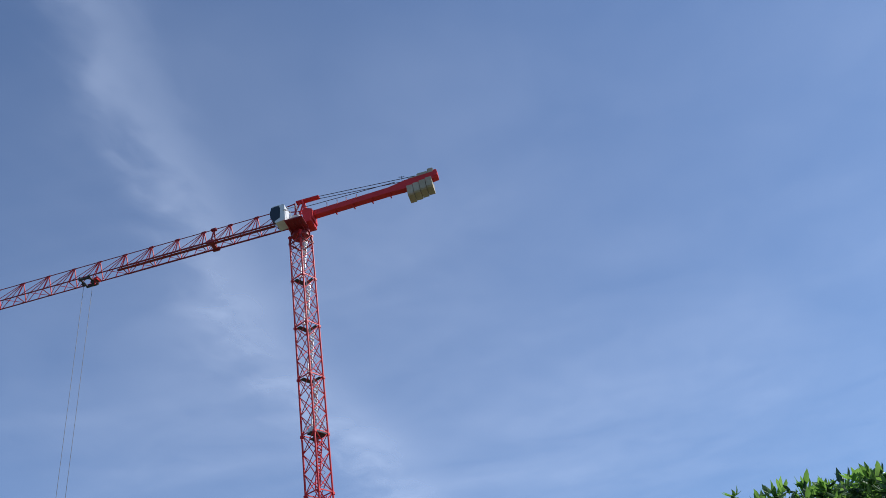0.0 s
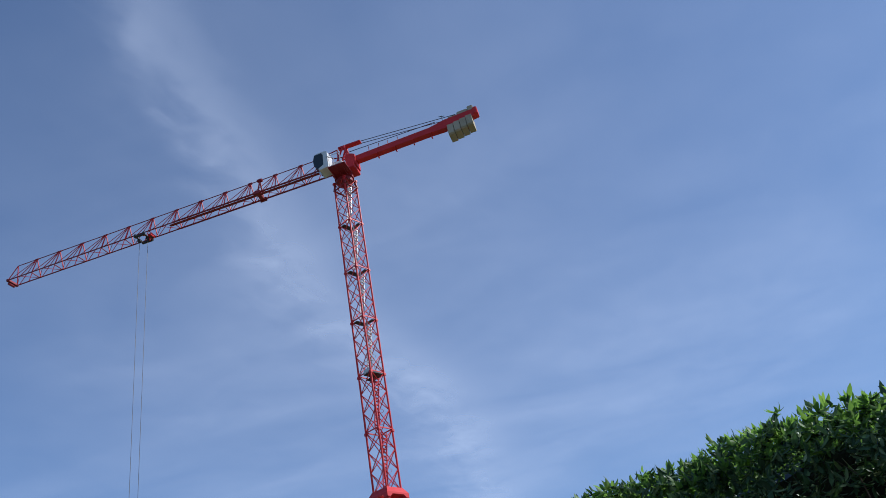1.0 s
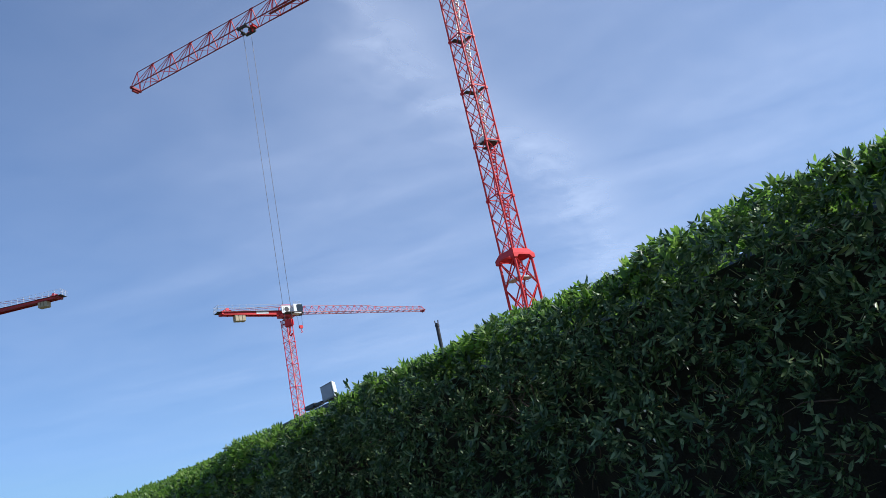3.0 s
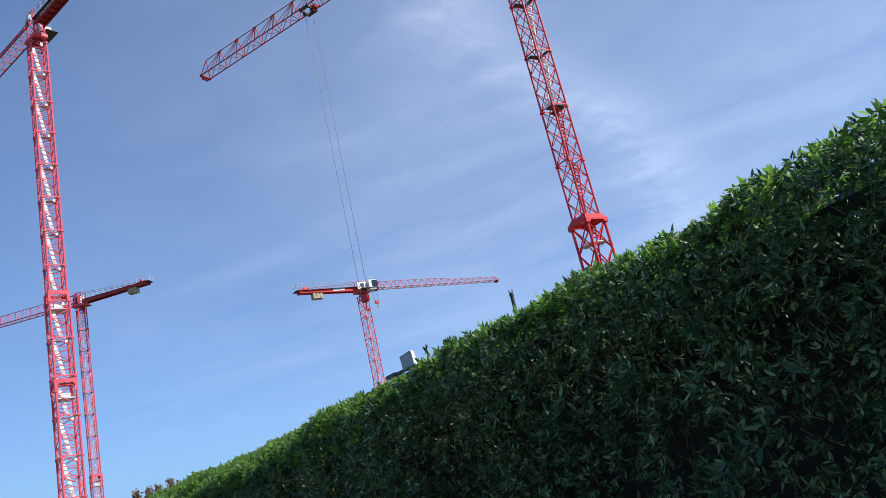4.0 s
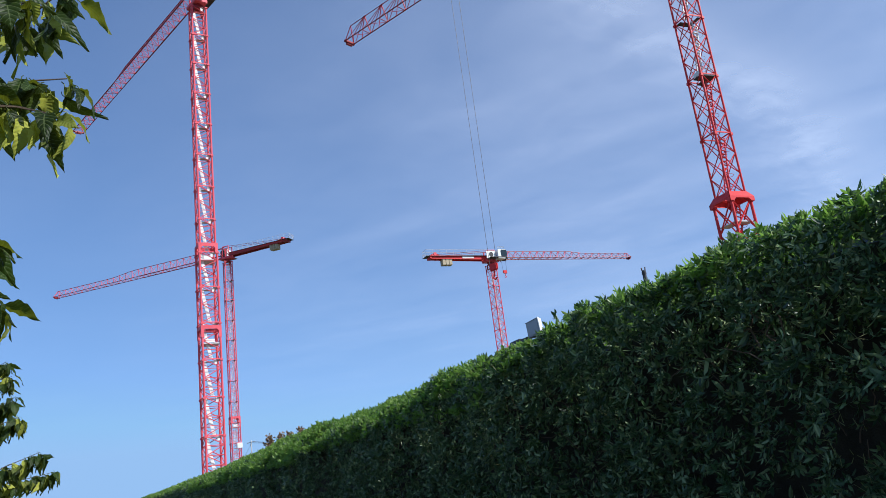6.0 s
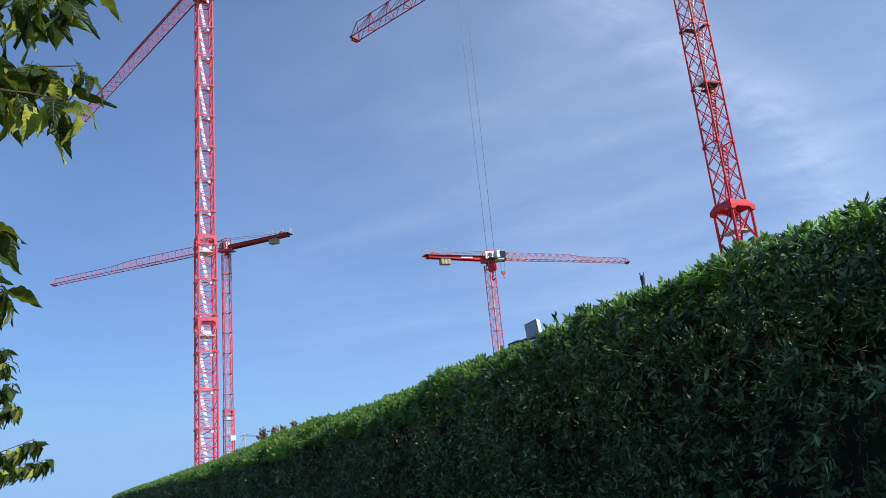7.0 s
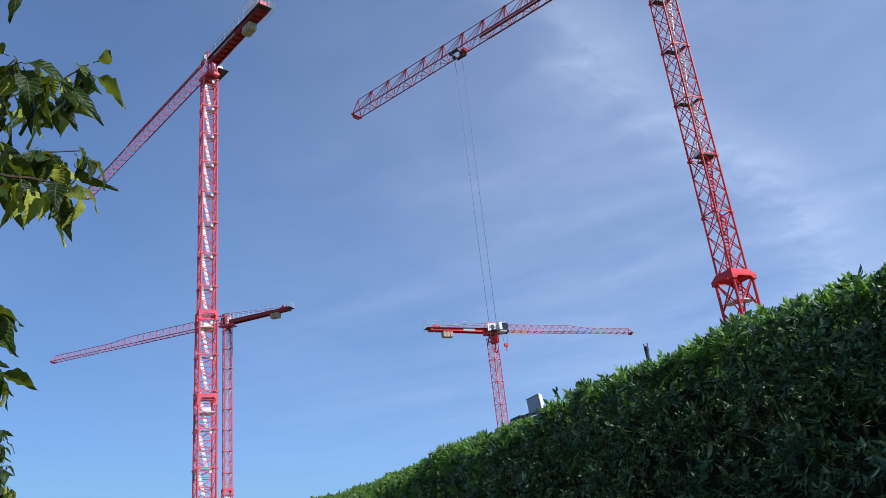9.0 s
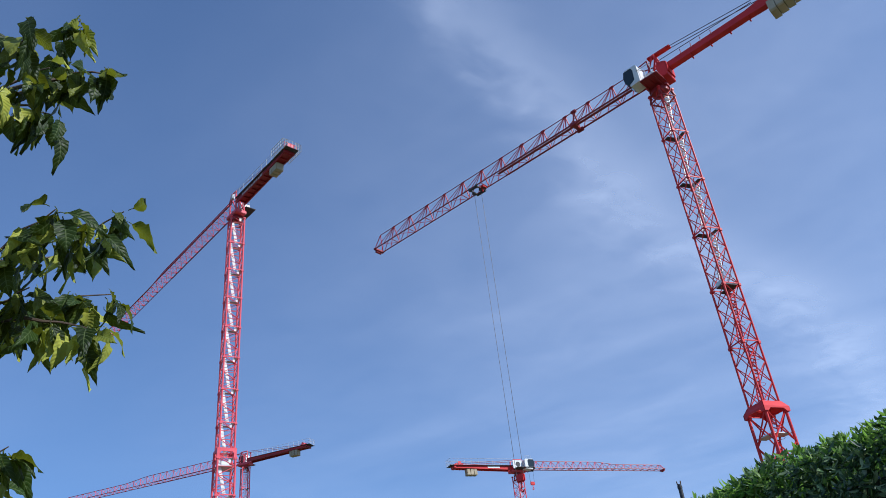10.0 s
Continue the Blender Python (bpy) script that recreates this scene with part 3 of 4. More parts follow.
for x in (-0.4, 0.2, 0.9):
    cab_deck.bar((x * 0.8 - 0.2, 0.3, -1.42), (x * 0.8 - 0.2, 2.0, -1.3), 0.05, 5)
part("cab_deck", cab_deck, SHADED_RED, c1, m=H1)
cab(c1, H1 @ pose(1.2, 1.3, -1.12), w=1.15, l=1.25, h=1.8)
gear = Shape().box((-0.4, 0.5, -0.95), (0.5, 1.2, -0.2), 0.06).bar((0.75, 0.6, -0.95), (0.75, 0.6, 1.3), 0.04, 5)
gear.bar((0.2, 1.5, -1.0), (0.2, 1.5, 0.0), 0.035, 5).bar((0.2, 1.5, 0.0), (0.7, 1.9, 0.0), 0.035, 5).bar((-0.5, 1.9, -1.0), (-0.5, 1.9, 0.0), 0.03, 5)
gear.bar((-0.5, 1.9, 0.0), (0.7, 1.9, 0.0), 0.03, 5)
part("machinery", gear, GALV, c1, "pale switch boxes and rails on the deck", m=H1)


def flat_top(crane, yaw, s, zs, zj, angle, jl, cl_, w, h, panel, lower, rings, mast_h=4.4, trolley_at=None, drop=2.5, hook=True, cab_side=1, split=False, stair=False, landings=True, cab_h=2.1, cab_dz=-0.2, girder=0.42, beam_paint=None):
    """A flat-top crane: mast, collars, slewing head, jib, railed counter-jib with a hanging block."""
    turned_mast(crane, yaw, s, lower, zs, mast_h, panels=4, leg_r=s * 0.066, brace_r=s * 0.026, split=split, stair=stair, landings=landings, paint=RED_HAZED)
    turned_mast(crane, yaw, s * 1.14, 0.0, lower, mast_h, panels=4, leg_r=s * 0.07, brace_r=s * 0.028, split=split, stair=stair, landings=landings, paint=RED_HAZED)
    for z, f in rings:
        a = s * 0.5 * (1.16 if f else 1.2)
        b = a + 0.09
        side = Shape().prism([(-b, 0), (-b + 0.36, 0), (-b + 0.3, 0.7), (-b + 0.5, 0.95), (b - 0.5, 0.95), (b - 0.3, 0.7), (b - 0.36, 0), (b, 0), (b, 1.35), (-b, 1.35)], "y", -b, -b + 0.12).mesh("collar_plate", RED_HAZED)
        for i in range(4):
            part("collar_plate", side, None, crane, "red box collar plate round the mast", m=pose(0, 0, z, 0, 0, yaw + 90 * i) @ Matrix.Diagonal((0.999 - 0.002 * (i % 2), 1, 1, 1)))
        plat = part("rest_platform", Shape().box((-a * 0.9, -a * 0.95, z - 0.75), (a * 0.9, a * 0.9, z - 0.62), 0.02), GALV, crane, "pale rest platform", m=pose(0, 0, 0, 0, 0, yaw))
        part("kick_board", Shape().box((-a * 0.55, -a * 0.98, z - 0.6), (a * 0.35, -a * 0.94, z - 0.2), 0.01), WHITE, plat, "white board")
    slewing(crane, s * 0.74, zs + 0.55, yaw)
    head = pose(0, 0, zj, 0, 0, angle)
    jib(crane, head, jl, w, h, panel, start=1.6, tube=0.075, low=0.7, warren=True, split=split, paint=RED_HAZED)
    base = zs + 0.5 - zj
    th = part("tower_head", Shape().box((-1.3, -0.8, base), (1.5, 0.8, base + 0.5), 0.06), RED_HAZED, crane, "short red tower head frame", m=head)
    for sd in (-0.6, 0.6):
        for sx in (-0.9, 0.9):
            member("strut", (sx, sd, base + 0.4), (sx * 0.8, sd, h + 0.05), 0.11, RED_HAZED, th, 6)
        member("strut", (-0.9, sd, base + 0.5), (0.75, sd, h), 0.08, RED_HAZED, th, 6)
        member("strut", (-0.75, sd, h + 0.05), (0.75, sd, h + 0.05), 0.09, RED_HAZED, th, 6)
    gw = w * girder
    cb = Shape()
    for sd in (-1, 1):
        cb.prism([(-1.0, -0.35), (-cl_, -0.1), (-cl_, 0.45), (-1.0, 0.4)], "y", sd * gw - 0.09, sd * gw + 0.09)
    for i in range(int(cl_ / 1.1)):
        x = -1.4 - i * 1.1
        cb.box((x - 0.08, -gw, -0.2), (x + 0.08, gw, 0.1), 0.02)
    cb.box((-cl_, -gw * 0.95, -0.02), (-1.2, gw * 0.95, 0.06), 0.01)
    cb.box((-cl_ - 0.2, -gw * 1.4, -0.1), (-cl_ + 0.1, gw * 1.4, 0.5), 0.03)
    part("counter_jib", cb, beam_paint or SHADED_RED, crane, "red counter-jib of two deep girders", m=head)
    for sd in (-1, 1):
        y = sd * (gw + 0.36)
        deck = part("walkway", Shape().box((-cl_, min(y, sd * gw * 1.2), 0.28), (-1.0, max(y, sd * gw * 1.2), 0.33), 0.005), GRATE, crane, "dark grating walkway beside the counter-jib", m=head)
        hr = Shape()
        rail(hr, (-cl_ - 0.9, y, 0.33), (-1.0, y, 0.33), max(7, int(cl_ / 1.2)), r=0.024)
        part("handrail", hr, GALV, deck, "thin tube handrail")
    end_deck = part("walkway", Shape().box((-cl_ - 0.9, -gw - 0.36, 0.285), (-cl_ - 0.01, gw + 0.36, 0.325), 0.005), GRATE, crane, "dark grating end platform", m=head)
    hr = Shape()
    rail(hr, (-cl_ - 0.9, -gw - 0.36, 0.33), (-cl_ - 0.9, gw + 0.36, 0.33), 4, r=0.024)
    part("handrail", hr, GALV, end_deck, "pale tube handrail")
    winch = Shape().box((-cl_ + 0.2, -0.45, 0.1), (-cl_ + 1.6, 0.45, 0.75), 0.08).bar((-cl_ + 0.9, -0.55, 0.75), (-cl_ + 0.9, 0.55, 0.75), 0.3, 14)
    part("winch", winch, RED_HAZED, crane, "red winch on the counter-jib end", m=head)
    for i in range(3):
        x = -cl_ + 2.1 + i * 0.62
        part("counterweight", Shape().box((x, -gw * 0.95, -1.2), (x + 0.58, gw * 0.95, -0.1), 0.05), CONCRETE, crane, "pale beige counterweight slab", m=head)
    for sd in (-1, 1):
        part("stay_rope", Shape().bar((-0.7, sd * 0.5, h), (-cl_ + 1.0, sd * 0.5, 0.6), 0.035, 5), SHADED_RED, crane, m=head)
    c = cab(crane, head @ pose(1.5, cab_side * (w * 0.5 + 0.75), cab_dz), w=1.3, l=1.7, h=cab_h)
    dk = Shape().box((-0.9, cab_side * w * 0.5 if cab_side > 0 else -w * 0.5 - 1.5, -0.38), (2.3, w * 0.5 + 1.5 if cab_side > 0 else -w * 0.5, -0.24), 0.03)
    part("cab_deck", dk, GRATE, crane, "dark steel cab deck", m=head)
    if hook:
        trolley(crane, head, trolley_at or 3.2, drop, w, 0.02)
    return head


c2 = crane_at(-57.5, 69.3, "red lattice tower crane with two collars and railed counter-jib")
J2 = math.degrees(math.atan2(0.41, -0.912))
h2 = flat_top(c2, 52, 1.75, 62.3, 64.7, J2, 46, 13.6, 1.7, 1.8, 1.75, 29.3, ((29.0, 1), (19.2, 0)), 4.0, hook=False, cab_side=-1, split=True, stair=True, girder=0.33, cab_h=1.55, cab_dz=-0.25)
for i in range(9):
    x = -2.6 - i * 0.62
    for sd in (-1, 1):
        pb = Shape().box((x - 0.42, sd * (1.7 * 0.33 + 0.1) - 0.008, -0.12), (x, sd * (1.7 * 0.33 + 0.1) + 0.008, 0.22 - 0.1 * (i % 3 == 1)), 0.004)
        part("lettering_bar", pb, LETTER, c2, "faded white lettering block", m=h2)
part("switch_cabinet", Shape().box((-0.8, 0.8, 0.36), (-0.2, 1.15, 1.1), 0.04), GALV, c2, "pale switch cabinet beside the tower head", m=h2)
part("winch_guard", Shape().box((-14.2, -0.5, 0.4), (-13.3, 0.5, 1.15), 0.05).bar((-14.0, -0.9, 0.36), (-14.0, -0.9, 1.3), 0.05, 6).bar((-14.0, 0.9, 0.36), (-14.0, 0.9, 1.3), 0.05, 6).bar((-14.0, -0.9, 1.3), (-14.0, 0.9, 1.3), 0.05, 6), RED_HAZED, c2, "red guard frame round the winch", m=h2)
for e in (-1, 1):
    grid = Shape()
    for k in range(3):
        grid.bar((-14.4, e * (0.95 + 0.19 * k), 0.3), (-11.6, e * (0.95 + 0.19 * k), 0.3), 0.03, 4)
    for k in range(9):
        grid.bar((-14.4 + 0.35 * k, e * 0.9, 0.3), (-14.4 + 0.35 * k, e * 1.35, 0.3), 0.022, 4)
    part("end_walkway", grid, GALV, c2, "open steel side platform", m=h2)
    er = Shape()
    rail(er, (-14.4, e * 1.33, 0.34), (-11.6, e * 1.33, 0.34), 5, 1.05, 0.04)
    rail(er, (-14.4, e * 0.6, 0.34), (-14.4, e * 1.33, 0.34), 2, 1.05, 0.04)
    part("handrail", er, GALV, c2, "pale tube handrail", m=h2)
c3 = crane_at(-98.9, 125.7, "distant red lattice tower crane with a long level jib")
part("cabinet", Shape().box((0.0, -1.25, 10.8), (1.05, -0.85, 11.8), 0.04), WHITE, c3, "white equipment cabinet on the mast", m=pose(0, 0, 0, 0, 0, 52))
flat_top(c3, 52, 1.5, 48.9, 50.2, 182.9, 46.5, 14.6, 1.6, 1.9, 1.75, 15.8, ((15.6, 1),), 4.2, trolley_at=3.4, drop=1.6, cab_side=-1)
c4 = crane_at(-40.95, 123.5, "distant red lattice tower crane with white cab and level jib")
# This counter-jib takes the sunlit red; the other flat-tops keep the shaded one.
flat_top(c4, 63, 1.3, 35.0, 36.2, math.degrees(math.atan2(0.72, 0.69)), 29.5, 11.4, 1.3, 1.3, 1.5, 12.0, (), 4.0, trolley_at=2.6, drop=2.2, cab_side=-1, landings=False, cab_h=1.7, cab_dz=-0.6, beam_paint=RED)

h4 = pose(0, 0, 36.2, 0, 0, math.degrees(math.atan2(0.72, 0.69)))
sb = part("sign_board", Shape().box((-1.3, -1.45, -0.35), (0.55, -1.35, 1.0), 0.03), WHITE, c4, "white sign board with a dark round mark", m=h4)
part("name_board", Shape().box((-5.6, -0.68, -0.12), (-3.4, -0.655, 0.3), 0.01), WHITE, c4, "white board fixed to the counter-jib", m=h4)
part("round_mark", Shape().bar((-0.4, -1.47, 0.35), (-0.4, -1.452, 0.35), 0.42, 16), BLACK, sb)

# ---- hedge, with its fence behind ----
TH = radians(44.06)
NRM, ALO = np.array([math.cos(TH), math.sin(TH), 0.0]), np.array([-math.sin(TH), math.cos(TH), 0.0])
FRONT, DEEP = 2.38, 0.8
rng = np.random.default_rng(7)


def spot(a, o, z):
    """World place of: metres along the hedge, metres into it from its face, height. Far off, the hedge bends left."""
    bend_in = np.interp(a, [7.5, 11.6, 15.5, 24.6, 75, 140], [0, -0.34, -0.46, -0.68, -3.1, -6.3])
    return NRM * (FRONT + o + bend_in)[..., None] + ALO * a[..., None] + np.array([0, 0, 1.0]) * z[..., None]


def top_of(a):
    rise = np.interp(a, [-1, 0.3, 1.0, 1.8, 3, 4.5, 5.5, 7, 9, 40], [2.39, 2.40, 2.41, 2.425, 2.425, 2.38, 2.375, 2.405, 2.465, 2.475])
    return rise + 0.016 * np.sin(a * 2.3) + 0.014 * np.sin(a * 5.1 + 1) + 0.014 * np.sin(a * 0.9 + 2)


def shoulder(a):
    """Height and inset of the rounded front shoulder; the far lengths are cut back to a broad slope."""
    return np.interp(a, [6.4, 8.8], [0.2, 0.46]), np.interp(a, [6.4, 8.8], [0.11, 0.5])


def swell(a, z):
    return 0.05 * np.sin(a * 1.9 + 1.1 * z) + 0.045 * np.sin(a * 4.3 - 2.6 * z + 1) + 0.03 * np.sin(3.7 * z + a * 0.7) + 0.065 * np.sin(a * 11.3 + 2 * np.sin(z * 7.1)) * np.sin(z * 9.7 + 1.5 * np.sin(a * 5.3)) + 0.035 * np.sin(a * 23.0 + 3 * np.sin(z * 6.0)) * np.sin(z * 19.0 + 2 * np.sin(a * 9.0))


def leaves_mesh(name, base, axis, side, length, width, droop, material):
    """Folded pointed blades, one island each, from arrays of places and directions."""
    n = len(base)
    nor = np.cross(axis, side)
    st = ((0.0, 0.0), (0.32, 1.0), (0.7, 0.86), (1.0, 0.0))
    cols = []
    for u, wd in st:
        c = base + axis * (length * u)[:, None] + nor * (-droop * length * u * u)[:, None]
        if wd == 0:
            cols.append(c)
        else:
            e = side * (width * wd)[:, None]
            lift = nor * (width * wd * 0.35)[:, None]
            cols += [c, c - e + lift, c + e + lift]
    v = np.stack(cols, 1).reshape(-1, 3)
    tri = np.array([(0, 2, 1), (0, 1, 3), (2, 5, 4), (2, 4, 1), (1, 4, 6), (1, 6, 3), (5, 7, 4), (4, 7, 6)])
    f = (np.arange(n)[:, None, None] * 8 + tri[None]).reshape(-1, 3)
    me = bpy.data.meshes.new(name)
    me.vertices.add(len(v))
    me.vertices.foreach_set("co", v.ravel())
    me.loops.add(f.size)
    me.loops.foreach_set("vertex_index", f.ravel().astype(np.int32))
    me.polygons.add(len(f))
    me.polygons.foreach_set("loop_start", np.arange(0, f.size, 3, dtype=np.int32))
    me.polygons.foreach_set("loop_total", np.full(len(f), 3, dtype=np.int32))
    me.update(calc_edges=True)
    me.validate()
    me.materials.append(material)
    return me


def unit(v):
    return v / np.maximum(np.linalg.norm(v, axis=-1, keepdims=True), 1e-9)


def whorls(places, out, per, size, spread):
    """Leaves set round shoot tips: base, axis, side, length for leaves_mesh."""
    n = len(places)
    pl, ou = np.repeat(places, per, 0), np.repeat(out, per, 0)
    k = n * per
    r = unit(rng.normal(size=(k, 3)))
    across = unit(r - ou * (r * ou).sum(-1, keepdims=True))
    tilt = rng.uniform(*spread, k)[:, None]
    axis = unit(ou * np.cos(tilt) + across * np.sin(tilt) + np.array([0, 0, -0.33]))
    face = unit(ou * 0.5 + np.array([0, 0, 0.7]) + 0.4 * rng.normal(size=(k, 3)))
    side = unit(np.cross(axis, face) + 0.1 * rng.normal(size=(k, 3)))
    side = unit(side - axis * (side * axis).sum(-1, keepdims=True))
    length = np.repeat(size, per) * rng.uniform(0.65, 1.15, k)
    pl = pl + ou * rng.uniform(-0.05, 0.02, k)[:, None] * (np.repeat(size, per) / 0.08)[:, None]
    return pl, axis, side, length


hedge = new("hedge")
hedge.matrix_world = pose(0, 0, 0)
tagged(hedge, "tall dense clipped evergreen hedge with dark glossy leaves and fresh shoots", "hedge")

# closed core that blocks the view through; its near-black colour is the shade
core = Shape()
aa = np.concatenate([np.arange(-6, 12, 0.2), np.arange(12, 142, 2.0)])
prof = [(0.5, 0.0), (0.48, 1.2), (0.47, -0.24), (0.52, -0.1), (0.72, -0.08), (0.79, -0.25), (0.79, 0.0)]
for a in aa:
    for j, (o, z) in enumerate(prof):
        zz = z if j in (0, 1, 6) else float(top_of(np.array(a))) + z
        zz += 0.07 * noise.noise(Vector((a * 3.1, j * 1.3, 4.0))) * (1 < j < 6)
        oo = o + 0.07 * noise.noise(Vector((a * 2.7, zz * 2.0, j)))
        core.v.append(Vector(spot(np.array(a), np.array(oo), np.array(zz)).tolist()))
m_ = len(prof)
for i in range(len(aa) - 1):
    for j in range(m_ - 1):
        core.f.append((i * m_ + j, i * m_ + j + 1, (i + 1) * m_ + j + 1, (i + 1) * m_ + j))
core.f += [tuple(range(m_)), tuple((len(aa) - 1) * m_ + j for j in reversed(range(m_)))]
part("inner_wood", core, HEDGE_SHADE, hedge, "near-black core, deep shade inside the hedge put into its colour")


def shoots_face(a0, a1, z0, per_m2, size, depth):
    n = int((a1 - a0) * (2.4 - z0) * per_m2)
    a, u = rng.uniform(a0, a1, n), rng.uniform(0, 1, n)
    z = z0 + (top_of(a) - z0) * u
    # thin, gappy growth low down in the nearest length
    clump = np.sin(a * 7.3 + 2.4 * np.sin(z * 4.1)) * np.sin(z * 9.1 + 2.0 * np.sin(a * 4.7))
    bare = np.interp(a, [2.2, 3.8], [1.0, 0.0]) * np.clip((1.98 - z) / 0.35, 0, 1) * np.clip(0.3 + 1.0 * clump, 0, 0.82)
    kept = rng.uniform(0, 1, n) > bare
    a, z, n = a[kept], z[kept], int(kept.sum())
    o = swell(a, z) + rng.uniform(*depth, n)
    gap = np.sin(a * 6.1 + 2.2 * np.sin(z * 5.3)) * np.sin(z * 8.3 + 1.7 * np.sin(a * 3.7)) + 1.2 * np.exp(-(((a - 2.5) / 0.15) ** 2 + ((z - 1.98) / 0.12) ** 2))
    tall, inset = shoulder(a)
    near_top = np.clip((z - top_of(a) + tall) / tall, 0, 1)
    o = o + np.clip(gap - 0.35, 0, 0.5) * np.interp(a, [1.2, 2.5, 5.0], [0.6, 0.5, 0.14]) * np.clip((top_of(a) - 0.2 - z) / 0.2, 0, 1)
    o = o + near_top ** 1.6 * inset
    out = unit(-NRM * (1 - 0.55 * near_top)[:, None] + np.array([0, 0, 1]) * (0.25 + 0.3 * near_top)[:, None] + 0.45 * rng.normal(size=(n, 3)))
    return spot(a, o, z), out, np.full(n, size)


def shoots_top(a0, a1, per_m2, size, rise):
    n = int((a1 - a0) * DEEP * per_m2)
    a, o = rng.uniform(a0, a1, n), rng.uniform(0.02, DEEP, n)
    clump = 0.5 + 0.5 * np.sin(a * 3.1 + np.sin(a * 1.3) * 2) * np.sin(o * 7 + a)
    tall, inset = shoulder(a)
    edge = np.clip((inset + 0.05 - o) / (inset + 0.05), 0, 1)
    z = top_of(a) - edge ** 1.6 * tall * 0.62 + rng.uniform(-0.06, 0.02, n) + rise * clump * rng.uniform(0, 1, n) ** 2
    out = unit(np.array([0, 0, 0.8]) - NRM * (0.3 + 0.6 * edge)[:, None] + 0.5 * rng.normal(size=(n, 3)))
    return spot(a, o, z), out, np.full(n, size)


def foliage(name, sets, per, spread, material, label, ratio=0.15, sag=(0.0, 0.35)):
    pl, ou, sz = (np.concatenate(x) for x in zip(*sets))
    b, ax, sd, ln = whorls(pl, ou, per, sz, spread)
    me = leaves_mesh(name, b, ax, sd, ln, ln * rng.uniform(ratio * 0.85, ratio * 1.2, len(ln)), rng.uniform(*sag, len(ln)), material)
    return tagged(part(name, me, None, hedge, label), kind="stuff")


foliage("foliage", [shoots_face(-3, 4.5, 1.0, 800, 0.042, (-0.05, 0.04)), shoots_face(4.5, 11, 1.05, 720, 0.046, (-0.05, 0.04)),
                    shoots_face(-3, 11, 0.8, 60, 0.06, (0.12, 0.32)), shoots_face(-3, 6, 2.0, 260, 0.05, (0.12, 0.36)), shoots_face(11, 26, 1.2, 190, 0.07, (-0.03, 0.08)),
                    shoots_face(26, 60, 1.4, 60, 0.11, (-0.03, 0.12)), shoots_face(60, 140, 1.5, 20, 0.2, (-0.03, 0.15)), shoots_face(-6, 11, 0.0, 30, 0.08, (0.0, 0.1)),
                    shoots_face(-3, 4.5, 1.0, 60, 0.056, (-0.06, 0.02)),
                    shoots_top(-4, 11, 200, 0.05, 0.0), shoots_top(11, 60, 60, 0.085, 0.0), shoots_top(60, 140, 20, 0.2, 0.03)], 7, (0.85, 1.42), HEDGE_LEAF, "dense dark green pointed leaves")
# Fresh shoots; the bright ones down the far face stand in for sunlight.
foliage("fresh_growth", [shoots_top(-3, 11, 420, 0.044, 0.05), shoots_top(11, 30, 210, 0.066, 0.06), shoots_top(30, 60, 70, 0.11, 0.1), shoots_top(60, 140, 25, 0.2, 0.1),
                         shoots_face(-3, 4.5, 2.3, 560, 0.042, (-0.05, 0.02)), shoots_face(4.5, 11, 2.2, 560, 0.043, (-0.05, 0.02)), shoots_face(5, 6.8, 2.02, 140, 0.05, (-0.06, 0.0)), shoots_face(6.8, 14, 2.08, 500, 0.052, (-0.07, -0.01)), shoots_face(11, 30, 2.0, 380, 0.068, (-0.07, 0.0))],
        7, (0.8, 1.5), HEDGE_NEW_LIT, "fresh bright green shoots along the clipped top, also brightening its sunlit slope", 0.2, (0.1, 0.7))

# upright sprigs in loose groups along the clipped edge
def sprigs(a0, a1, per_m, size):
    n = int((a1 - a0) * per_m / 3)
    ca, co = np.repeat(rng.uniform(a0, a1, n), 3), np.repeat(rng.uniform(0.08, 0.5, n), 3)
    a, o = ca + rng.normal(0, 0.05, 3 * n), np.clip(co + rng.normal(0, 0.05, 3 * n), -0.02, 0.6)
    tall, inset = shoulder(a)
    drop = np.clip((inset + 0.05 - o) / (inset + 0.05), 0, 1) ** 1.6 * tall * 0.62
    z = top_of(a) - drop + rng.uniform(-0.035, 0.022, 3 * n) + 0.04 * np.repeat(rng.uniform(0, 1, n) ** 3, 3)
    out = unit(np.array([0, 0, 1.0]) - NRM * 0.15 + 0.3 * rng.normal(size=(3 * n, 3)))
    return spot(a, o, z), out, np.full(3 * n, size) * rng.uniform(0.75, 1.2, 3 * n)


foliage("sprig_growth", [sprigs(-2, 4.5, 44, 0.047), sprigs(4.5, 12, 32, 0.045), sprigs(12, 26, 16, 0.07)], 8, (0.45, 1.15), HEDGE_NEW_LIT, "upright fresh sprigs above the clipped edge", 0.15, (0.1, 0.5))

# bare stems and twigs that show between the leaves
tw = Shape()
for i in range(420):
    a, z = rng.uniform(-3, 10), rng.uniform(1.0, 2.1)
    p = spot(np.array(a), np.array(rng.uniform(0.05, 0.2)), np.array(z))
    q = p + rng.normal(size=3) * np.array([0.06, 0.06, 0.06]) + np.array([0, 0, 0.06]) - NRM * rng.uniform(0.0, 0.1)
    tw.path([p, (p + q) / 2 + rng.normal(size=3) * 0.015, q], 0.003, 4, 0.5)
tagged(part("brushwood", tw, TWIG, hedge, "thin brown bare twigs"), kind="stuff")
ns = 3600
sa, sz = rng.uniform(-3, 10.5, ns), rng.uniform(0.95, 2.2, ns)
sp = spot(sa, swell(sa, sz) + rng.uniform(0.0, 0.06, ns), sz)
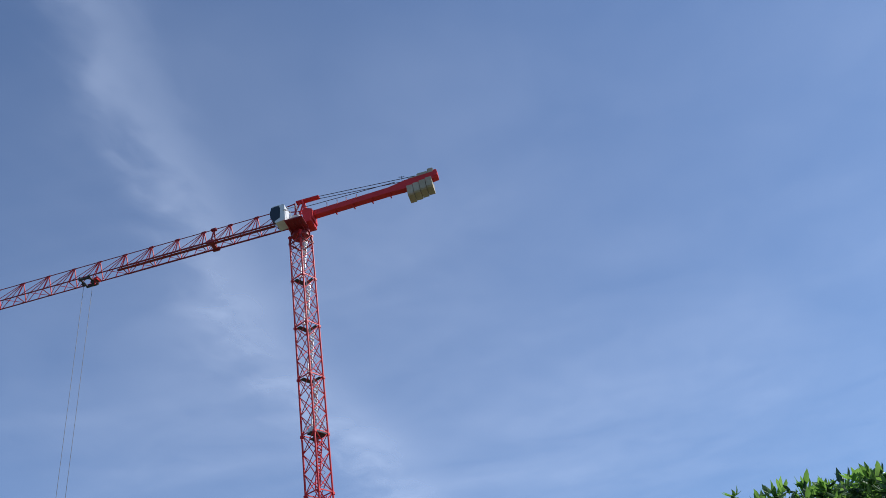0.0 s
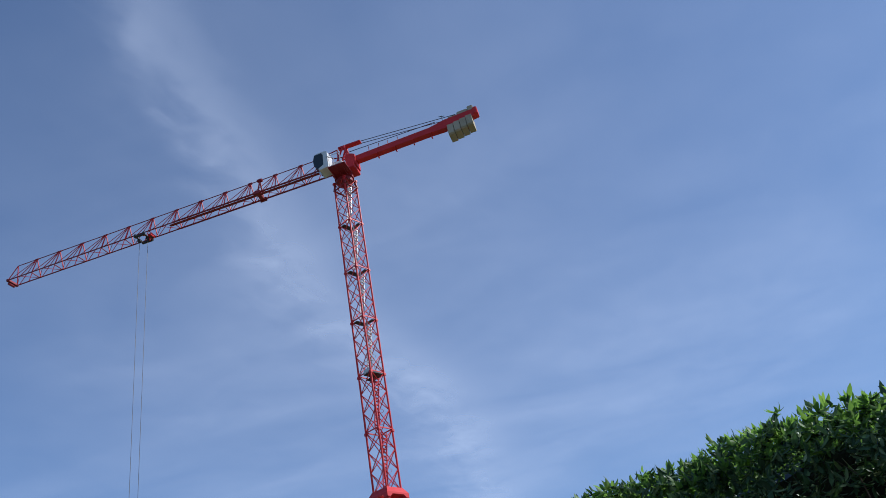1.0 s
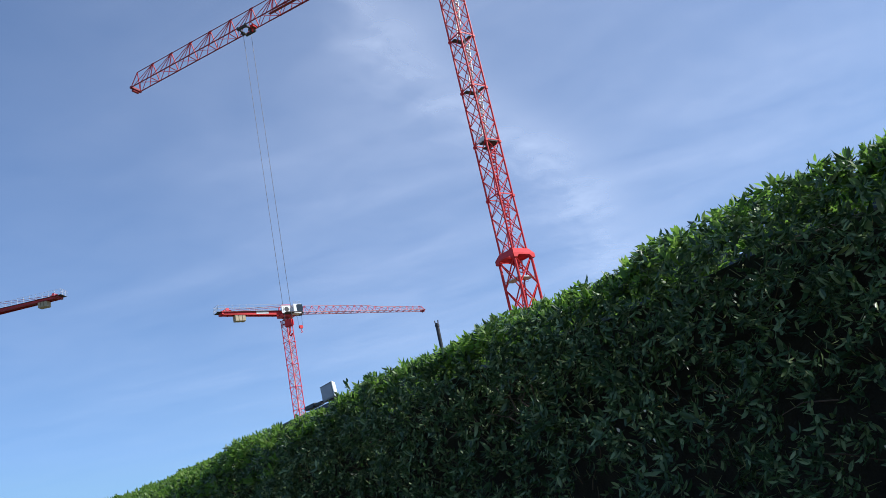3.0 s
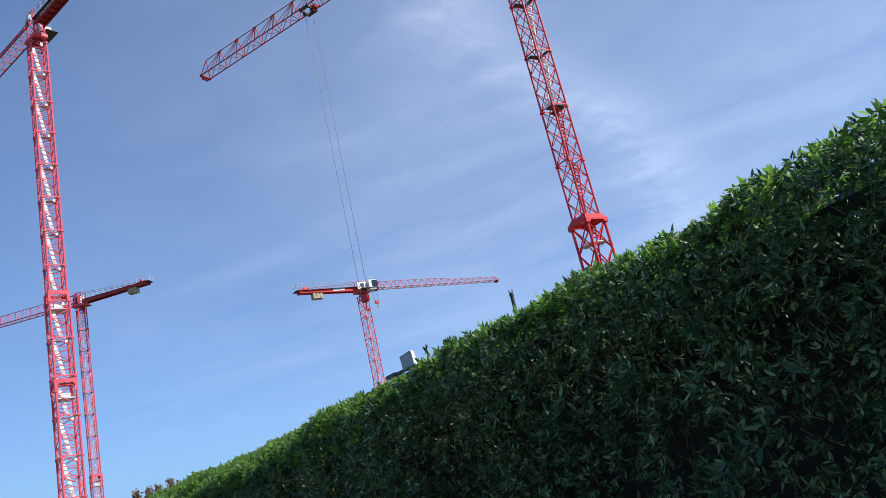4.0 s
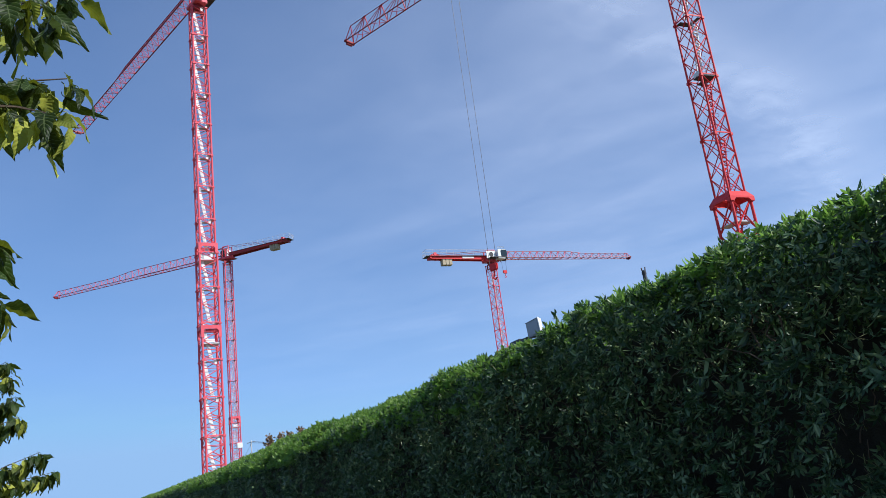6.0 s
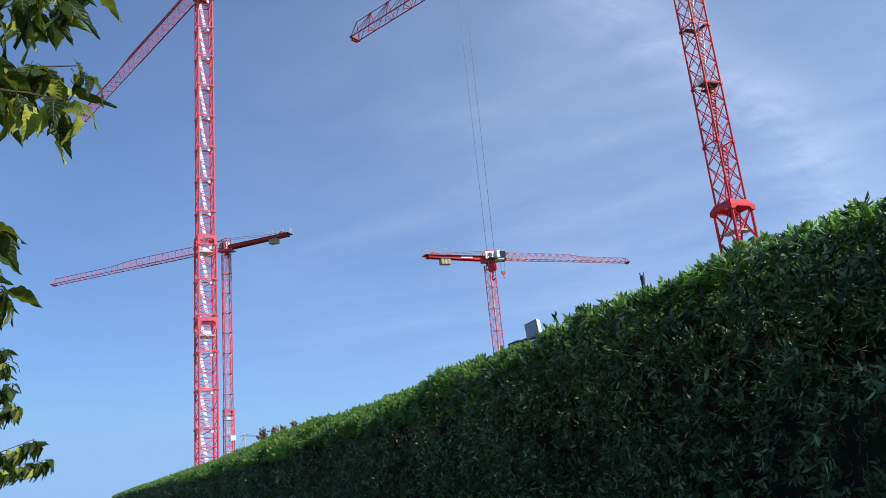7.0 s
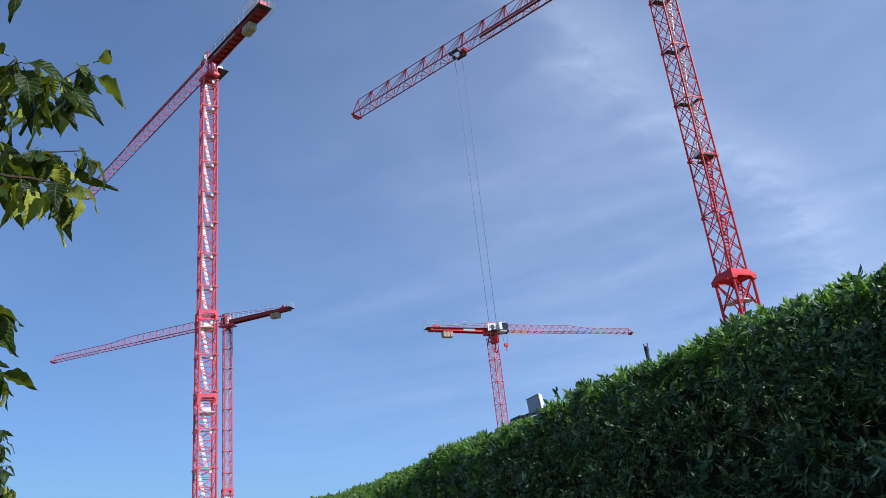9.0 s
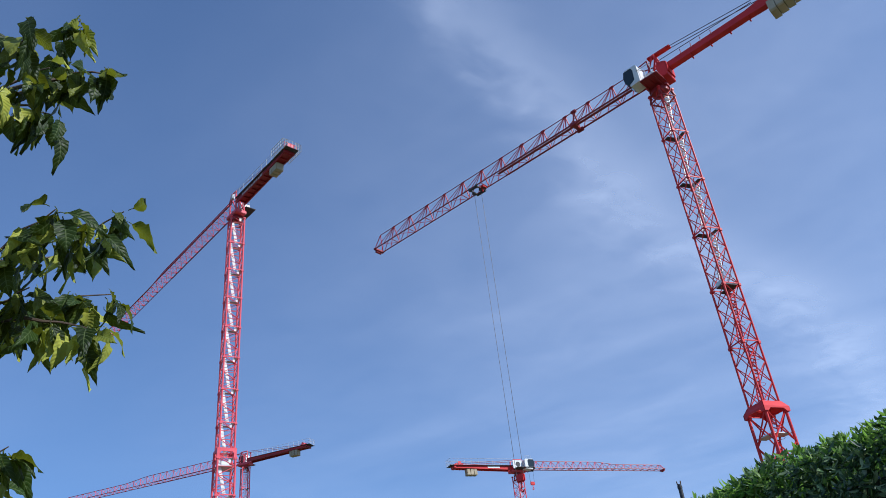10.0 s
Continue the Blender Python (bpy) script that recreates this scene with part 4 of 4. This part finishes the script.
sd_ = unit(-NRM * 0.6 + np.array([0, 0, 0.6]) + 0.6 * rng.normal(size=(ns, 3))) * rng.uniform(0.025, 0.07, ns)[:, None]
su = unit(np.cross(sd_, rng.normal(size=(ns, 3)))) * 0.0016
sw = unit(np.cross(sd_, su)) * 0.0016
corners = np.stack([sp + su, sp - su * 0.5 + sw * 0.87, sp - su * 0.5 - sw * 0.87, sp + sd_ + su * 0.6, sp + sd_ - su * 0.3 + sw * 0.5, sp + sd_ - su * 0.3 - sw * 0.5], 1).reshape(-1, 3)
quads = (np.arange(ns)[:, None, None] * 6 + np.array([(0, 1, 4, 3), (1, 2, 5, 4), (2, 0, 3, 5)])[None]).reshape(-1, 4)
sm = bpy.data.meshes.new("stalk_growth")
sm.from_pydata(corners.tolist(), [], quads.tolist())
sm.materials.append(STALK)
tagged(part("stalk_growth", sm, None, hedge, "pale green young stalks"), kind="stuff")
# a crooked bare stem in the thin patch
st = Shape()
fork_at = spot(np.array(2.44), np.array(0.1), np.array(1.82))
for reach, lift, r in ((0.2, 0.26, 0.007), (0.1, 0.3, 0.006), (0.28, 0.16, 0.005), (-0.06, 0.24, 0.005), (0.05, 0.2, 0.004)):
    line = [fork_at + ALO * reach * u + np.array([0, 0, lift * u ** 0.8]) - NRM * 0.05 * u + rng.normal(size=3) * 0.012 * (0 < u) for u in (0, 0.2, 0.4, 0.6, 0.8, 1.0)]
    st.path(line, r, 6, 0.35)
    st.path([line[3], line[3] + rng.normal(size=3) * 0.03 + np.array([0, 0, 0.05]), line[3] + rng.normal(size=3) * 0.05 + np.array([0, 0, 0.1])], r * 0.5, 5, 0.5)
part("bare_stem", st, TWIG, hedge, "bare brown woody stem")
# a few pale blades standing in for sunlight that falls through gaps
for a0, z0, size in ((1.64, 1.65, 0.02), (1.65, 1.77, 0.016), (1.39, 1.64, 0.02), (0.75, 1.52, 0.034), (0.78, 1.48, 0.026), (1.81, 1.72, 0.022), (2.2, 1.6, 0.02)):
    at0 = spot(np.array([a0]), np.array([-0.06]), np.array([z0]))
    fleck_axis = unit(ALO[None] * 0.5 + np.array([[0, 0, 0.8]]) + 0.3 * rng.normal(size=(1, 3)))
    fleck_side = unit(np.cross(fleck_axis, -NRM[None] + 0.2 * rng.normal(size=(1, 3))))
    part("withered_leaf", leaves_mesh("withered_leaf", at0, fleck_axis, fleck_side, np.array([size]), np.array([size * 0.3]), np.array([0.2]), SUN_FLECK), None, hedge, "pale blade standing in for a fleck of sunlight")

# one long shoot standing above the clipped top
foot_at = spot(np.array(4.48), np.array(0.27), np.array(2.36))
tip_at = foot_at + ALO * 0.06 + np.array([0, 0, 0.17])
part("long_shoot", Shape().path([foot_at, foot_at * 0.5 + tip_at * 0.5 - ALO * 0.02, tip_at], 0.004, 5, 0.6), STALK, hedge, "single long green shoot")
lp = np.array([foot_at + (tip_at - foot_at) * u for u in (0.45, 0.6, 0.75, 0.9, 1.0, 1.0)])
lo = unit(np.tile(np.array([0, 0, 0.8]), (6, 1)) + 0.3 * rng.normal(size=(6, 3)))
b_, ax_, sd2, ln_ = whorls(lp, lo, 2, np.full(6, 0.05), (0.5, 1.2))
tagged(part("shoot_leaves", leaves_mesh("shoot_leaves", b_, ax_, sd2, ln_, ln_ * 0.18, ln_ * 0 + 0.2, HEDGE_LEAF), None, hedge), kind="stuff")

# fence boards behind the hedge
fence = new("fence")
tagged(fence, "dark blue-black boarded fence standing close behind the hedge", "fence")
turn = pose(0, 0, 0, 0, 0, math.degrees(TH) + 90)
bd = Shape().box((-0.985, -0.012, 0), (0.985, 0.012, 2.808), 0.004).mesh("board", FENCE)
capm = Shape().box((-1.0, -0.05, 0), (1.0, 0.05, 0.05), 0.008).mesh("cap_rail", FENCE)
postm = Shape().box((-0.04, -0.04, 0), (0.04, 0.04, 2.808), 0.006).mesh("post", FENCE)
for i in range(22):
    c = NRM * 3.95 + ALO * (-5 + i * 2.0)
    m = Matrix.Translation(c) @ turn
    if i < 5:
        m = Matrix.Translation((0, 0, -0.2 if i < 4 else -0.07)) @ m
    else:
        m = Matrix.Translation((0, 0, -0.025)) @ m
    part("board", bd, None, fence, m=m)
    part("cap_rail", capm, None, fence, m=Matrix.Translation((0, 0, 2.81)) @ m)
    part("post", postm, None, fence, m=Matrix.Translation(ALO * 1.0 + NRM * 0.07) @ m)

# flood light on the fence
fl = tagged(new("flood_light"), "small grey flood light bracketed to the fence, its sunlit end painted white", "lamp")
fl.matrix_world = Matrix.Translation(NRM * 3.95 + ALO * 7.26 + np.array([0, 0, 2.86])) @ turn @ pose(0, 0, 0, 0, 0, 33)
lean = pose(0, 0, 0, 0, 13) @ pose(0, 0, 0, 14)
part("housing", Shape().box((-0.078, 0.0, 0.0), (0.078, 0.05, 0.178), 0.006), LAMP_GREY, fl, m=lean)
part("lens", Shape().box((-0.07, 0.05, 0.012), (0.07, 0.053, 0.168), 0.002), LAMP_GREY, fl, m=lean)
part("rim", Shape().box((-0.082, -0.004, 0.179), (0.08, 0.052, 0.184), 0.002), LAMP_GREY, fl, "grey rim", m=lean)
# Sunlight on this end of the housing, put in as white.
part("rim", Shape().box((-0.092, -0.008, -0.004), (-0.079, 0.06, 0.184), 0.003), WHITE, fl, "end rim, white for the sun on it", m=lean)
part("bracket", Shape().box((-0.09, -0.05, -0.002), (0.12, 0.04, 0.014), 0.003).bar((0.1, 0.0, 0.0), (0.115, -0.02, 0.15), 0.007, 6).bar((-0.06, 0.01, 0.0), (-0.06, 0.01, 0.03), 0.01, 6), BLACK, fl)
jb = tagged(new("junction_box"), "low dark cable junction box on the fence top", "box")
jb.matrix_world = Matrix.Translation(NRM * 3.95 + ALO * 7.7 + np.array([0, 0, 2.86])) @ turn
part("housing", Shape().box((-0.08, -0.04, 0.0), (0.17, 0.04, 0.05), 0.008).box((-0.22, -0.03, 0.0), (-0.075, 0.03, 0.036), 0.006), BLACK, jb)
part("cable", Shape().path([(-0.2, 0.0, 0.02), (-0.26, 0.01, 0.03), (-0.31, 0.0, 0.012)], 0.006, 5), BLACK, jb)

# ---- far things ----
pole = tagged(new("flue_mast"), "dark steel flue mast with small fittings on top", "mast")
pole.matrix_world = pose(-10.0, 79.38, 0)
part("shaft", Shape().bar((0, 0, 0), (0, 0, 18.9), 0.2, 12).bar((0, 0, 18.5), (0, 0, 18.75), 0.24, 12), BLACK, pole)
for e in (-0.15, 0.15):
    part("fitting", Shape().bar((e, 0, 18.88), (e * 1.25, 0, 19.22), 0.06, 6), TWIG, pole, "small brownish fitting")

pyl = tagged(new("utility_pole"), "slim far utility pole with a few wires", "pole")
pyl.matrix_world = pose(-90.56, 119.58, 0)
part("shaft", Shape().bar((0, 0, 0), (0, 0, 11.4), 0.16, 8, 0.1).bar((-0.9, 0, 11.0), (0.9, 0, 11.2), 0.07, 6).bar((-0.4, 0, 10.2), (0.0, 0, 11.0), 0.05, 5), GALV, pyl)
for e in (-0.8, 0.0, 0.8):
    pts = [(e + 12 * i / 6, 8.0 * i / 6, 11.1 - 1.2 * (1 - (1 - i / 6) ** 2)) for i in range(7)]
    part("wire", Shape().path(pts, 0.018, 4), ROPE, pyl)
part("stay", Shape().bar((0, 0, 10.8), (-5.5, -4.0, 0.0), 0.02, 4), ROPE, pyl)


def far_tree(x, y, h, seed):
    r = np.random.default_rng(seed)
    t = tagged(new("far_tree"), "distant slender tree with brownish autumn crown", "tree", "row of far trees")
    t.matrix_world = pose(x, y, 0)
    tr = Shape().bar((0, 0, 0), (0.1, 0, h * 0.9), 0.22, 8, 0.04)
    for i in range(12):
        z = h * (0.3 + 0.05 * i)
        w = r.uniform(0, 6.28)
        tr.bar((0, 0, z), (0.9 * math.cos(w), 0.9 * math.sin(w), z + 1.2), 0.06, 5, 0.02)
    part("trunk", tr, BARK, t)
    n = 900
    z = r.uniform(0.25, 1.0, n)
    rad = 0.75 * np.sqrt(np.clip(1 - ((z - 0.55) / 0.47) ** 2, 0.02, 1)) * np.sqrt(r.uniform(0.1, 1, n))
    w = r.uniform(0, 6.28, n)
    b = np.stack([rad * np.cos(w), rad * np.sin(w), z * h], 1) + r.normal(size=(n, 3)) * 0.2
    ax = unit(r.normal(size=(n, 3)))
    sd = unit(np.cross(ax, r.normal(size=(n, 3))))
    ln = r.uniform(0.25, 0.55, n)
    tagged(part("crown", leaves_mesh("crown", b, ax, sd, ln, ln * 0.4, ln * 0, FAR_LEAF), None, t), kind="stuff")


for i, (x, y, h) in enumerate(((-83.2, 124.8, 12.7), (-84.9, 123.7, 12.1), (-86.2, 122.8, 11.9), (-87.9, 121.5, 11.9), (-82.0, 125.7, 12.0))):
    far_tree(x, y, h, 20 + i)


# ---- broad-leaved trees beside the camera ----
def tree_leaf_mesh(kind):
    """A long wavy pointed blade with its stalk, hanging along -z from the origin; uv: along, across."""
    nu, nv, stalk = 12, 2, 0.16
    half = (0.205, 0.16, 0.18, 0.165)[kind]
    sickle = (0.05, 0.2, -0.14, -0.24)[kind]
    verts, uvs, faces = [], [], []
    for i in range(nu):
        u = i / (nu - 1)
        wd = half * math.sin(math.pi * u ** 0.85) ** 0.75 * (1.08 - 0.3 * u) + 0.012 * math.sin(u * 26 + kind)
        if kind == 2:
            wd += 0.05 * math.exp(-((u - 0.45) / 0.08) ** 2)
        wd = max(wd, 0.004) if 0 < i < nu - 1 else 0.003
        for j in range(-nv, nv + 1):
            v = j / nv
            wave = 0.028 * math.sin(u * 19 + (2.0 if v > 0 else 0.4) + kind) * abs(v)
            curl = (0.34 + 0.12 * kind) * u * u
            verts.append((v * wd + sickle * u * u, -curl + abs(v) * wd * 0.5 + wave, -(stalk + u * (1 - 0.1 * abs(v)) - 0.1 * u * u)))
            uvs.append((u, v))
    w = 2 * nv + 1
    for i in range(nu - 1):
        for j in range(w - 1):
            faces.append((i * w + j, i * w + j + 1, (i + 1) * w + j + 1, (i + 1) * w + j))
    st = Shape().path([(0, 0.0, 0), (0.01, 0.03, -stalk * 0.5), (0, 0, -stalk - 0.04)], 0.011, 4)
    k = len(verts)
    verts += [tuple(v) for v in st.v]
    uvs += [(0.02, 0.0)] * len(st.v)
    faces += [tuple(k + q for q in f) for f in st.f]
    me = bpy.data.meshes.new("leaf")
    me.from_pydata(verts, [], faces)
    uv = me.uv_layers.new(name="UVMap")
    for lp in me.loops:
        uv.data[lp.index].uv = uvs[lp.vertex_index]
    for p in me.polygons:
        p.use_smooth = True
    me.materials.append(TREE_LEAF)
    return me


LEAVES = [tree_leaf_mesh(k) for k in range(4)]


def leafy_tree(foot, height, thick, sprays, label, seed, gap, size, lean, reach):
    """A trunk with limbs that end in leafy sprays; each spray runs from one place to another and carries hanging leaves."""
    r = random.Random(seed)
    org = Vector(foot)
    t = new("broadleaf_tree")
    t.matrix_world = Matrix.Translation(org)
    tagged(t, label, "tree")
    rise = [Vector((0.06 * math.sin(k * 2.1) * (k > 0), 0.06 * math.cos(k * 1.7) * (k > 0), height * k / 6)) for k in range(7)]
    part("trunk", Shape().path(rise, thick, 10, 0.35), BARK, t, "grey-brown slender trunk")
    for x0, y0, z0, x1, y1, z1 in sprays:
        p, q = Vector((x0, y0, z0)) - org, Vector((x1, y1, z1)) - org
        q = p.lerp(q, reach)
        root = Vector((0.0, 0.0, max(0.5, p.z - lean + r.uniform(-0.15, 0.1))))
        bow = [root.lerp(p, u) + Vector((r.uniform(-0.02, 0.02), r.uniform(-0.02, 0.02), 0.45 * u * (1 - u))) for u in (0.25, 0.5, 0.75, 0.9)]
        limb = part("limb", Shape().path([root, *bow, p], 0.02, 6, 0.3), BARK, t)
        ax = q - p
        stem = [p.lerp(q, u) + Vector((0, 0, 0.18 * ax.length * u * (1 - u))) + Vector((r.gauss(0, 0.006), r.gauss(0, 0.006), r.gauss(0, 0.006))) for u in (0, 0.25, 0.5, 0.75, 1.0)]
        part("twig", Shape().path(stem, 0.0065, 5, 0.35), TWIG, limb)
        way = math.atan2(ax.y, ax.x)
        n = max(14, round(ax.length / gap))
        for i in range(n + 3):
            u = min(1.0, (i + r.uniform(0.1, 0.9)) / n)
            k = min(int(u * 4), 3)
            at = stem[k].lerp(stem[k + 1], u * 4 - k) + Vector((r.uniform(-0.028, 0.028), r.uniform(-0.028, 0.028), r.uniform(-0.05, 0.02)))
            turn_ = way - math.pi / 2 + (r.uniform(0.3, 1.6) * (1 if i % 2 else -1) if i < n else r.uniform(-0.9, 0.9))
            tilt = r.choice((r.uniform(5, 30), r.uniform(10, 45), r.uniform(45, 88)))
            if r.random() < (0.6 if p.z > 3.3 else 0.06):  # upper leaves turn their faces to the sun
                turn_, tilt = r.gauss(-SUN_AZ, 0.45), r.uniform(8, 42)
            g = r.uniform(*size)
            m = Matrix.Translation(at) @ Matrix.Rotation(turn_, 4, "Z") @ Euler((radians(tilt), radians(r.gauss(0, 16)), radians(r.gauss(0, 35))), "ZYX").to_matrix().to_4x4() @ Matrix.Diagonal((g * r.uniform(0.95, 1.35), g, g, 1))
            part("leaf", LEAVES[r.choice((0, 0, 1, 2, 3))], None, t, m=m)
    return t


NEAR_SPRAYS = [
    (-1.85, 1.08, 3.52, -1.65, 1.01, 3.59),
    (-2.05, 1.18, 3.61, -1.81, 1.21, 3.66),
    (-2.03, 1.39, 3.83, -1.80, 1.26, 3.95),
    (-1.84, 1.22, 3.61, -1.62, 1.31, 3.61),
    (-2.13, 1.24, 3.66, -1.94, 1.37, 3.61),
    (-2.12, 1.35, 3.04, -1.85, 1.38, 3.19),
    (-2.21, 1.53, 3.18, -1.93, 1.59, 3.29),
    (-2.28, 1.73, 3.31, -1.99, 1.77, 3.45),
    (-2.26, 1.47, 2.93, -2.06, 1.49, 3.02),
    (-2.42, 1.58, 3.02, -2.03, 1.83, 3.12),
    (-2.10, 1.51, 2.90, -1.88, 1.66, 2.83),
    (-2.34, 1.52, 2.98, -2.17, 1.58, 2.97),
    (-2.47, 1.69, 2.48, -2.34, 1.73, 2.57),
    (-2.56, 1.75, 2.46, -2.44, 1.78, 2.44),
    (-2.57, 1.86, 2.37, -2.44, 1.87, 2.38),
]
tree = leafy_tree((-3.9, 0.9, 0), 5.6, 0.13, NEAR_SPRAYS, "broad-leaved tree with large drooping glossy yellow-green leaves", 5, 0.0115, (0.1, 0.155), 0.5, 0.92)
FAR_SPRAYS = [
    (-7.05, 5.08, 1.97, -6.52, 5.42, 2.24),
    (-7.83, 5.71, 1.92, -7.21, 6.16, 2.09),
    (-7.62, 5.42, 2.11, -7.15, 5.71, 2.15),
    (-7.28, 5.26, 2.51, -6.88, 5.40, 2.82),
    (-7.02, 5.07, 2.42, -6.60, 5.25, 2.58),
    (-7.79, 5.58, 3.04, -7.40, 5.71, 3.29),
    (-7.53, 5.40, 2.93, -7.13, 5.56, 3.08),
]
leafy_tree((-8.6, 4.9, 0), 4.2, 0.1, FAR_SPRAYS, "smaller broad-leaved tree with crowded drooping leaves beyond the first", 9, 0.008, (0.11, 0.17), 0.35, 1.0)

# the rest of the first tree's crown, beside and above
cn_ = 2600
cz = rng.uniform(1.9, 6.3, cn_)
cw = rng.uniform(0, 6.28, cn_)
cr_ = 1.25 * np.sqrt(np.clip(1 - ((cz - 4.1) / 2.4) ** 2, 0.05, 1)) * np.sqrt(rng.uniform(0.2, 1, cn_))
cb = np.stack([cr_ * np.cos(cw) - 0.25, cr_ * np.sin(cw) - 0.25, cz], 1)
keep = (cb[:, 0] * 0.8 + cb[:, 1] * 0.6) < 0.35
cb = cb[keep]
ca = unit(rng.normal(size=cb.shape) * 0.6 + np.array([0, 0, -1.0]))
csd = unit(np.cross(ca, rng.normal(size=cb.shape)))
cln = rng.uniform(0.1, 0.17, len(cb))
tagged(part("crown", leaves_mesh("crown", cb, ca, csd, cln, cln * 0.17, cln * 0 + 0.3, CROWN_LEAF), None, tree, "remaining crown of drooping leaves"), kind="stuff")
